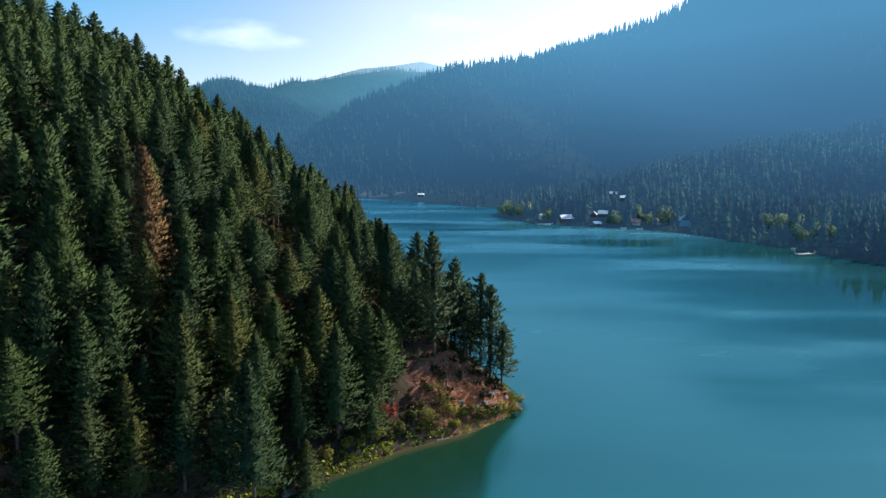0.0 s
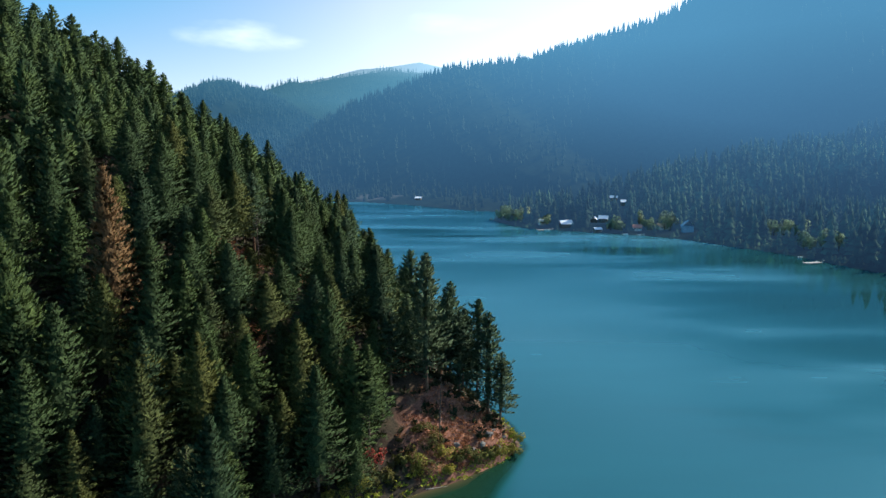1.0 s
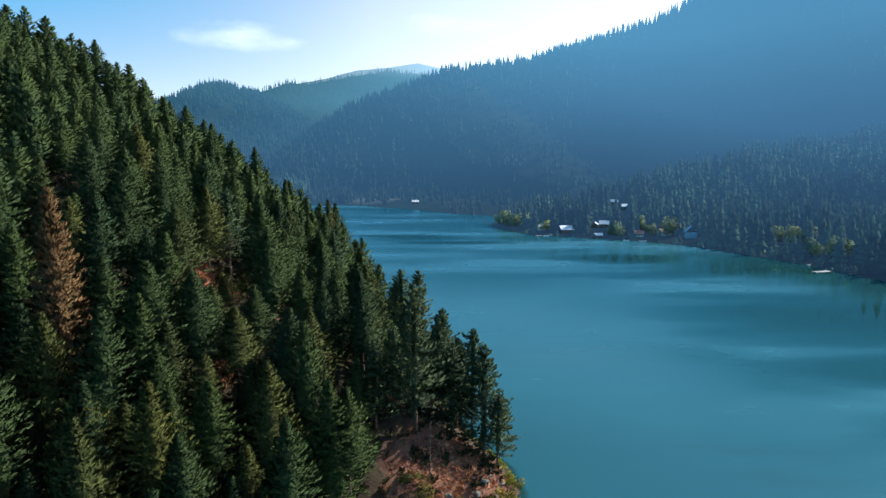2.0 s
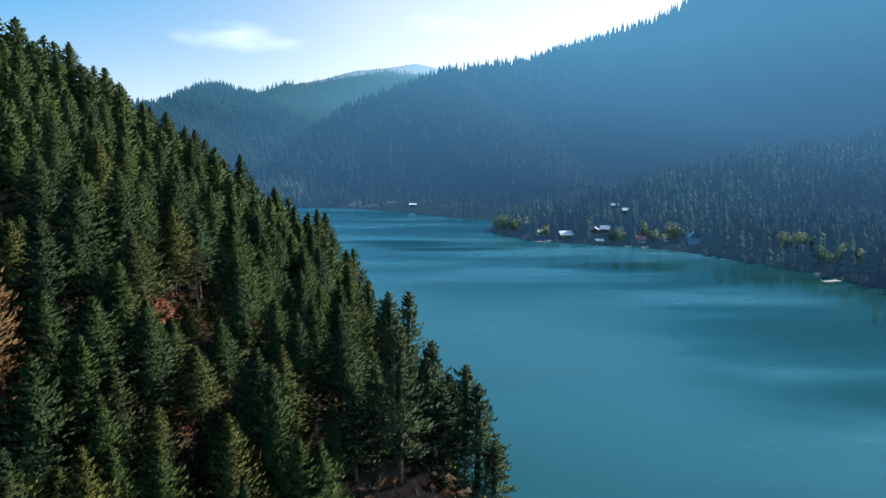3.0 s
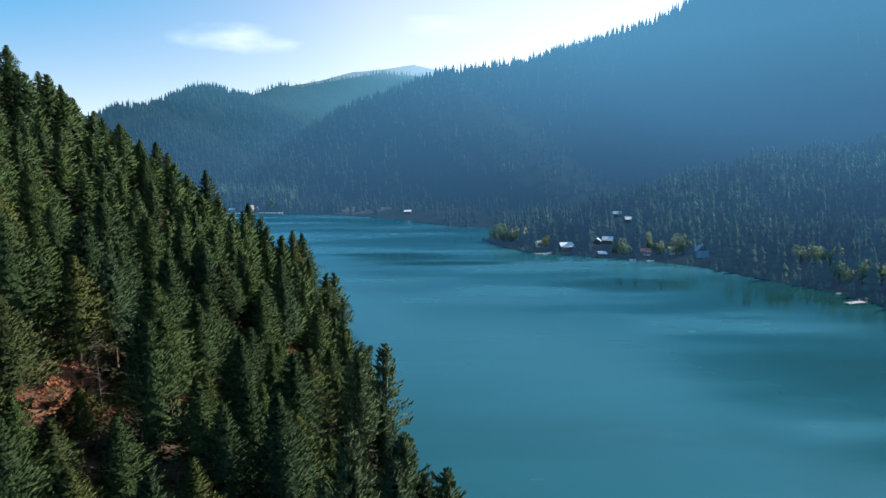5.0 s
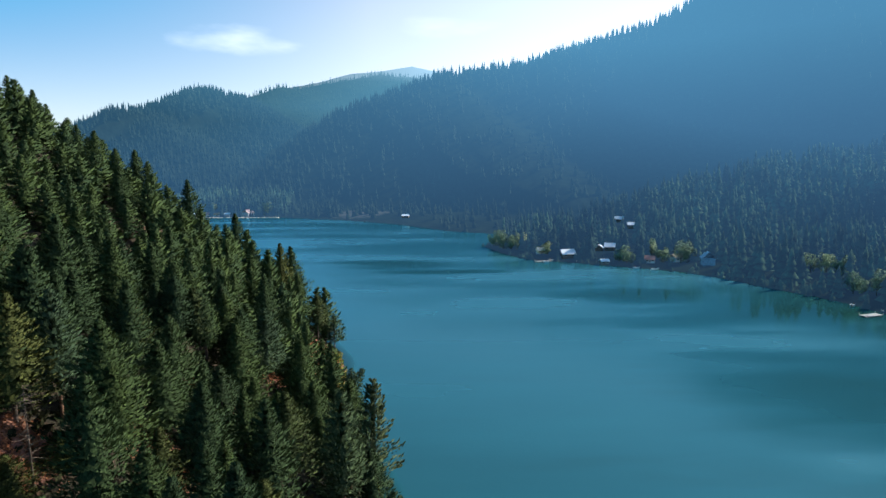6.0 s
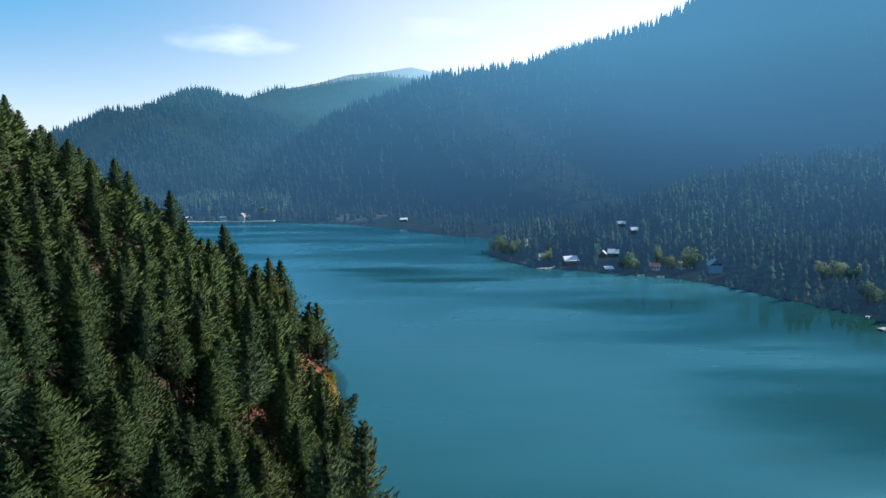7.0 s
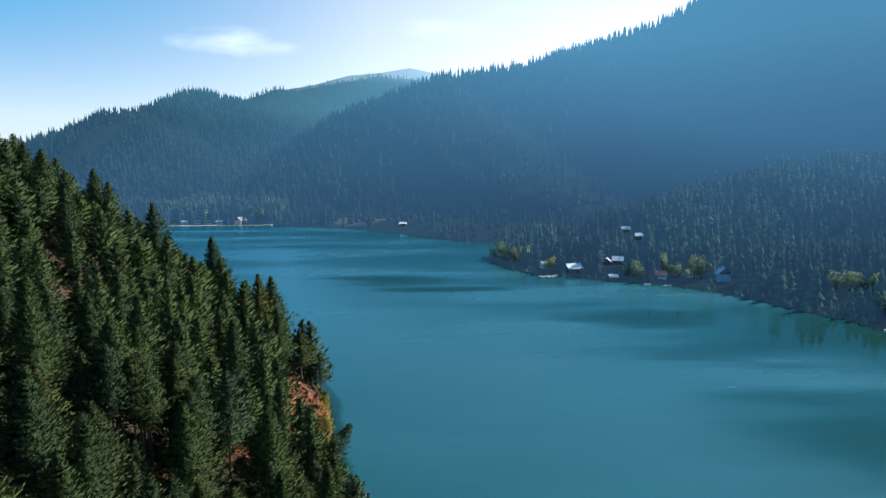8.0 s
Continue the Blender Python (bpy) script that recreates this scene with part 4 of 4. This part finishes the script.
# ---- broad-leaved trees and bushes ----
def leaf_cloud(seed, count, reach, tall, size, low=0.0, lumps=7):
    """Leaves gathered into uneven lumps, with gaps between."""
    r = np.random.RandomState(seed)
    centre = np.column_stack((r.normal(0, 0.48, lumps), r.normal(0, 0.48, lumps), r.uniform(0.3, 0.85, lumps)))
    pick = r.randint(0, lumps, count)
    shell = unit(r.normal(0, 1, (count, 3)))
    p = centre[pick] + shell * (r.uniform(0.55, 1.0, count) ** 0.5 * r.uniform(0.22, 0.40, lumps)[pick])[:, None]
    p = p * np.array((reach, reach, tall - low)) + np.array((0, 0, low))
    p[:, 2] = np.maximum(p[:, 2], low * 0.8 + 0.02)
    way = unit(shell + r.normal(0, 0.5, (count, 3)))
    side = unit(np.cross(way, r.normal(0, 1, (count, 3))))
    s = size * r.uniform(0.6, 1.4, count)
    return full(*spray_quads(p, way, side, np.cross(side, way), s * 1.1, s * 0.8), seed)


def limbs(seed, tall, radius, count=5):
    """A short trunk that parts into tapered limbs."""
    r = np.random.RandomState(seed)
    pieces = [trunk(seed, tall * 0.6, radius, 0.3, 6)]
    for i in range(count):
        v, f = trunk(seed + i, tall * r.uniform(0.4, 0.6), radius * 0.45, 0.2, 5)
        a, t = 6.283 * i / count + r.uniform(-0.4, 0.4), r.uniform(0.35, 0.75)
        m = np.array(Matrix.Rotation(a, 3, "Z") @ Matrix.Rotation(t, 3, "Y"))
        pieces.append((v @ m.T + np.array((0, 0, tall * r.uniform(0.2, 0.4))), f))
    return merge(*pieces)


def broadleaf(label, x, y, tall, reach, mat, seed, count=1600, size=0.55, name="willow_tree"):
    g = float(height([x], [y])[0])
    c = thing(name, x, y, g - 0.1, 0, label, "tree", "broad-leaved trees on the far shore")
    part("trunk", limbs(seed, tall * 0.75, 0.25), BARK, c, smooth=True)
    part("crown", leaf_cloud(seed, count, reach * 1.4, tall, size, tall * 0.03, 11), mat, c)


for i, (x, y, tall, reach) in enumerate(WILLOWS):
    broadleaf("rounded yellow-green willow on the lake shore", x, y, tall, reach, WILLOW, 200 + i)
broadleaf("tall pale poplar beside the lodge beach", -222, 893, 19, 4.0, WILLOW, 230, name="poplar_tree")
broadleaf("pale poplar among the beach cottages", -300, 905, 15, 4.0, WILLOW, 231, name="poplar_tree")


def bush(label, x, y, reach, tall, mat, seed, count=1100, size=0.21):
    g = float(height([x], [y])[0])
    c = thing("bush", x, y, g - 0.05, 0, label, "bush", "autumn bushes on the shore")
    part("stems", limbs(seed, tall * 0.7, 0.05, 6), BARK, c)
    part("leaves", leaf_cloud(seed, count, 1.1 * reach, 1.1 * tall, size, 0.05, 8), mat, c)


bush("crimson bush on the headland's bank", -10.8, 111.2, 2.2, 2.6, CRIMSON, 300)
for i, (x, y, reach, tall, m) in enumerate([(-3.5, 112.4, 2.4, 3.6, YELLOW), (-1.2, 112.6, 2.3, 2.8, OLIVE), (1.6, 115.6, 1.7, 2.8, YELLOW), (-0.5, 117, 2.3, 3.4, OLIVE), (2.4, 114.2, 1.5, 1.6, YELLOW), (12.6, 121.6, 2.0, 1.8, YELLOW), (10.5, 120.2, 2.0, 1.6, OLIVE),
                                              (14.8, 124.2, 1.8, 1.6, YELLOW), (8.4, 118.6, 1.7, 1.7, OLIVE), (6.0, 118.4, 1.8, 1.8, OLIVE), (-14.2, 106.0, 2.3, 2.0, YELLOW), (-10.3, 108.2, 1.9, 2.0, OLIVE), (-7.6, 109.4, 1.7, 1.8, OLIVE), (-17.6, 103.2, 2.0, 1.5, YELLOW),
                                              (-20.6, 100.2, 1.7, 1.3, YELLOW), (-15.8, 104.6, 1.7, 1.6, OLIVE), (-12.2, 107.0, 1.5, 1.6, YELLOW), (16.0, 128.0, 1.8, 1.6, YELLOW), (4.2, 117.2, 1.4, 1.3, OLIVE), (-2.5, 119.5, 1.6, 1.6, OLIVE), (-6.5, 113.2, 1.5, 1.5, OLIVE),
                                              (-22.5, 262, 2.2, 2.2, YELLOW), (-21.5, 255, 2.2, 2.4, YELLOW), (-24, 270, 2.2, 2.0, YELLOW), (-26, 258, 2.0, 2.6, OLIVE), (-23.5, 250, 2.4, 2.8, YELLOW), (-27, 284, 2.4, 2.0, YELLOW), (-66, 84, 2.0, 3.0, YELLOW)]):
    bush("yellow autumn bush at the water's edge" if m is YELLOW else "olive green bush on the rocky bank", x, y, reach, tall, m, 310 + i)

# low growth that nobody could count
rs = np.random.RandomState(21)


def low_growth(name, label, places, mat, blades=9, size=0.45):
    vs, fs, k = [], [], 0
    level = height([q[0] for q in places], [q[1] for q in places])
    for (x, y, s), g in zip(places, level):
        a = rs.uniform(0, 6.283, blades)
        way = unit(np.column_stack((np.cos(a), np.sin(a), rs.uniform(0.2, 1.2, blades))))
        side = unit(np.cross(way, rs.normal(0, 1, (blades, 3))))
        p = np.column_stack((x + rs.normal(0, 0.25 * s, blades), y + rs.normal(0, 0.25 * s, blades), np.full(blades, g - 0.05)))
        v, f = spray_quads(p, way, side, np.cross(side, way), size * s * rs.uniform(0.7, 1.4, blades), size * 0.6 * s * np.ones(blades))
        vs.append(v), fs.append(f + k)
        k += len(v)
    tagged(new(name, mesh_from(name, np.concatenate(vs), np.concatenate(fs), mat)), label, "undergrowth", kind="stuff")


def on_land(count, x0, x1, y0, y1, lo, hi):
    x, y = rs.uniform(x0, x1, count), rs.uniform(y0, y1, count)
    d = shore(x, y)
    return [(a, b, s) for a, b, e, s in zip(x, y, d, rs.uniform(0.7, 1.6, count)) if lo < e < hi]


bare = [q for q in on_land(60000, -60, 18, 100, 300, 1.0, 70) if any(math.hypot(q[0] - c[0], q[1] - c[1]) < c[3] * rs.uniform(0.4, 1.1) for c in CLEARINGS)]
low_growth("bracken", "rust-red bracken and dry grass on open ground", bare, BRACKEN, 9, 0.34)
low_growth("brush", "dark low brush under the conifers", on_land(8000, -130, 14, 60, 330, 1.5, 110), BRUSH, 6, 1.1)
low_growth("shore_grass", "yellow-green grass along the waterline", [q for q in on_land(60000, -60, 20, 60, 300, -0.3, 2.4) if rs.rand() < (1.0 if q[0] < -10 or q[1] > 200 else 0.45)], YELLOW_GRASS, 8, 0.5)


# ---- logs, snags and stones ----
def log(label, x0, y0, x1, y1, z, radius, seed, mat=GREY_WOOD):
    length = math.hypot(x1 - x0, y1 - y0)
    v, f = trunk(seed, length, radius, 0.25, 8)
    v = np.column_stack((v[:, 2], v[:, 0], v[:, 1]))
    c = tagged(new("log", mesh_from("log", v, f, mat, True)), label, "log", "driftwood logs")
    c.matrix_basis = pose(x0, y0, z, 0, 0, math.degrees(math.atan2(y1 - y0, x1 - x0)))


log("long bleached log floating along the bank", -8.2, 109.0, 2.4, 112.0, 0.12, 0.26, 401)
log("bleached log at the foot of the headland", 4.0, 116.2, 10.4, 120.0, 0.15, 0.22, 402)
log("dark waterlogged log off the shore", -21.5, 98.4, -13.6, 100.6, 0.05, 0.22, 403, BARK)
log("short dark log afloat in the cove", -24.1, 92.9, -21.6, 93.2, 0.05, 0.22, 404, BARK)
log("fallen grey trunk across the rust slope", -26, 273, -22, 263, 3.0, 0.2, 405)


def snag(label, x, y, tall, radius, seed, lean=(0.0, 0.0), arms=26, mat=GREY_WOOD):
    """A bare dead trunk with drooping stubs of branches."""
    r = np.random.RandomState(seed)
    g = float(height([x], [y])[0])
    c = thing("dead_tree", x, y, g - 0.3, 0, label, "dead tree")
    c.matrix_basis = pose(x, y, g - 0.3, lean[0], lean[1], 0)
    part("trunk", trunk(seed, tall, radius, 0.15, 7), mat, c, smooth=True)
    for i in range(arms):
        v, f = trunk(seed + i, r.uniform(0.8, 2.2), 0.05, 0.5, 4)
        m = np.array(Matrix.Rotation(r.uniform(0, 6.28), 3, "Z") @ Matrix.Rotation(r.uniform(1.3, 2.1), 3, "Y"))
        part("branch", (v @ m.T + np.array((0, 0, tall * r.uniform(0.25, 0.97))), f), mat, c)


snag("bare dark dead tree with drooping branches", -39.5, 143.5, 13, 0.16, 501, arms=40, mat=BARK)
snag("thin bare trunk standing on the headland", 0.7, 119.2, 13, 0.16, 502, (0, 2), 14, BARK)
snag("bare trunk leaning over the rust slope", -27, 262, 15, 0.2, 503, (-8, 14), 6, BARK)
snag("thin bare trunk leaning beside another", -29, 260, 13, 0.16, 504, (-6, 20), 6, BARK)


def stone(label, x, y, size, seed, flat=0.7):
    r = np.random.RandomState(seed)
    bm = bmesh.new()
    bmesh.ops.create_icosphere(bm, subdivisions=2, radius=1.0)
    lump = r.uniform(-2, 2, (4, 3))
    for v in bm.verts:
        v.co *= 1 + 0.16 * sum(math.sin(v.co.dot(Vector(q)) * 2) for q in lump)
        v.co = Vector((v.co.x * size, v.co.y * size * 0.8, v.co.z * size * flat))
    me = bpy.data.meshes.new("stone")
    bm.to_mesh(me)
    bm.free()
    me.materials.append(STONE)
    g = float(height([x], [y])[0])
    o = tagged(new("stone", me), label, "stone", "stones on the shore")
    o.matrix_basis = pose(x, y, g + size * flat * 0.3, r.uniform(-15, 15), r.uniform(-15, 15), r.uniform(0, 360))


stone("pale flat boulder at the water's edge", -25.6, 92.0, 1.3, 601, 0.5)
for i, (x, y, s) in enumerate([(10.5, 124, 0.9), (12.2, 123, 0.6), (9, 121.5, 0.7), (11.5, 126, 0.5), (4, 119.5, 0.6), (13.8, 126.3, 0.5), (-22.5, 98.5, 0.6), (7.2, 120, 0.5), (-19.8, 254, 0.8), (-21.2, 266, 0.7)]):
    stone("grey weathered boulder on the bank", x, y, s, 602 + i)

# two small pines at the water's edge, one of them leaning out
for label, x, y, tall, ax, ay in (("small pine leaning out over the lake", -19.0, 249, 11.0, -4, 30), ("young pine upright at the water's edge", -14.0, 226, 16.0, 0, 2)):
    ob = conifer("pine_tree", label, int(700 + y), tall, 0.26 * tall, PINE, BARK, first=0.22, levels=18, around=6, per=18, size=0.36, shape=0.75, ragged=0.22, inner=0.14, radius=0.014 * tall)
    ob.matrix_basis = pose(x, y, float(height([x], [y])[0]) - 0.3, ax, ay, 0)
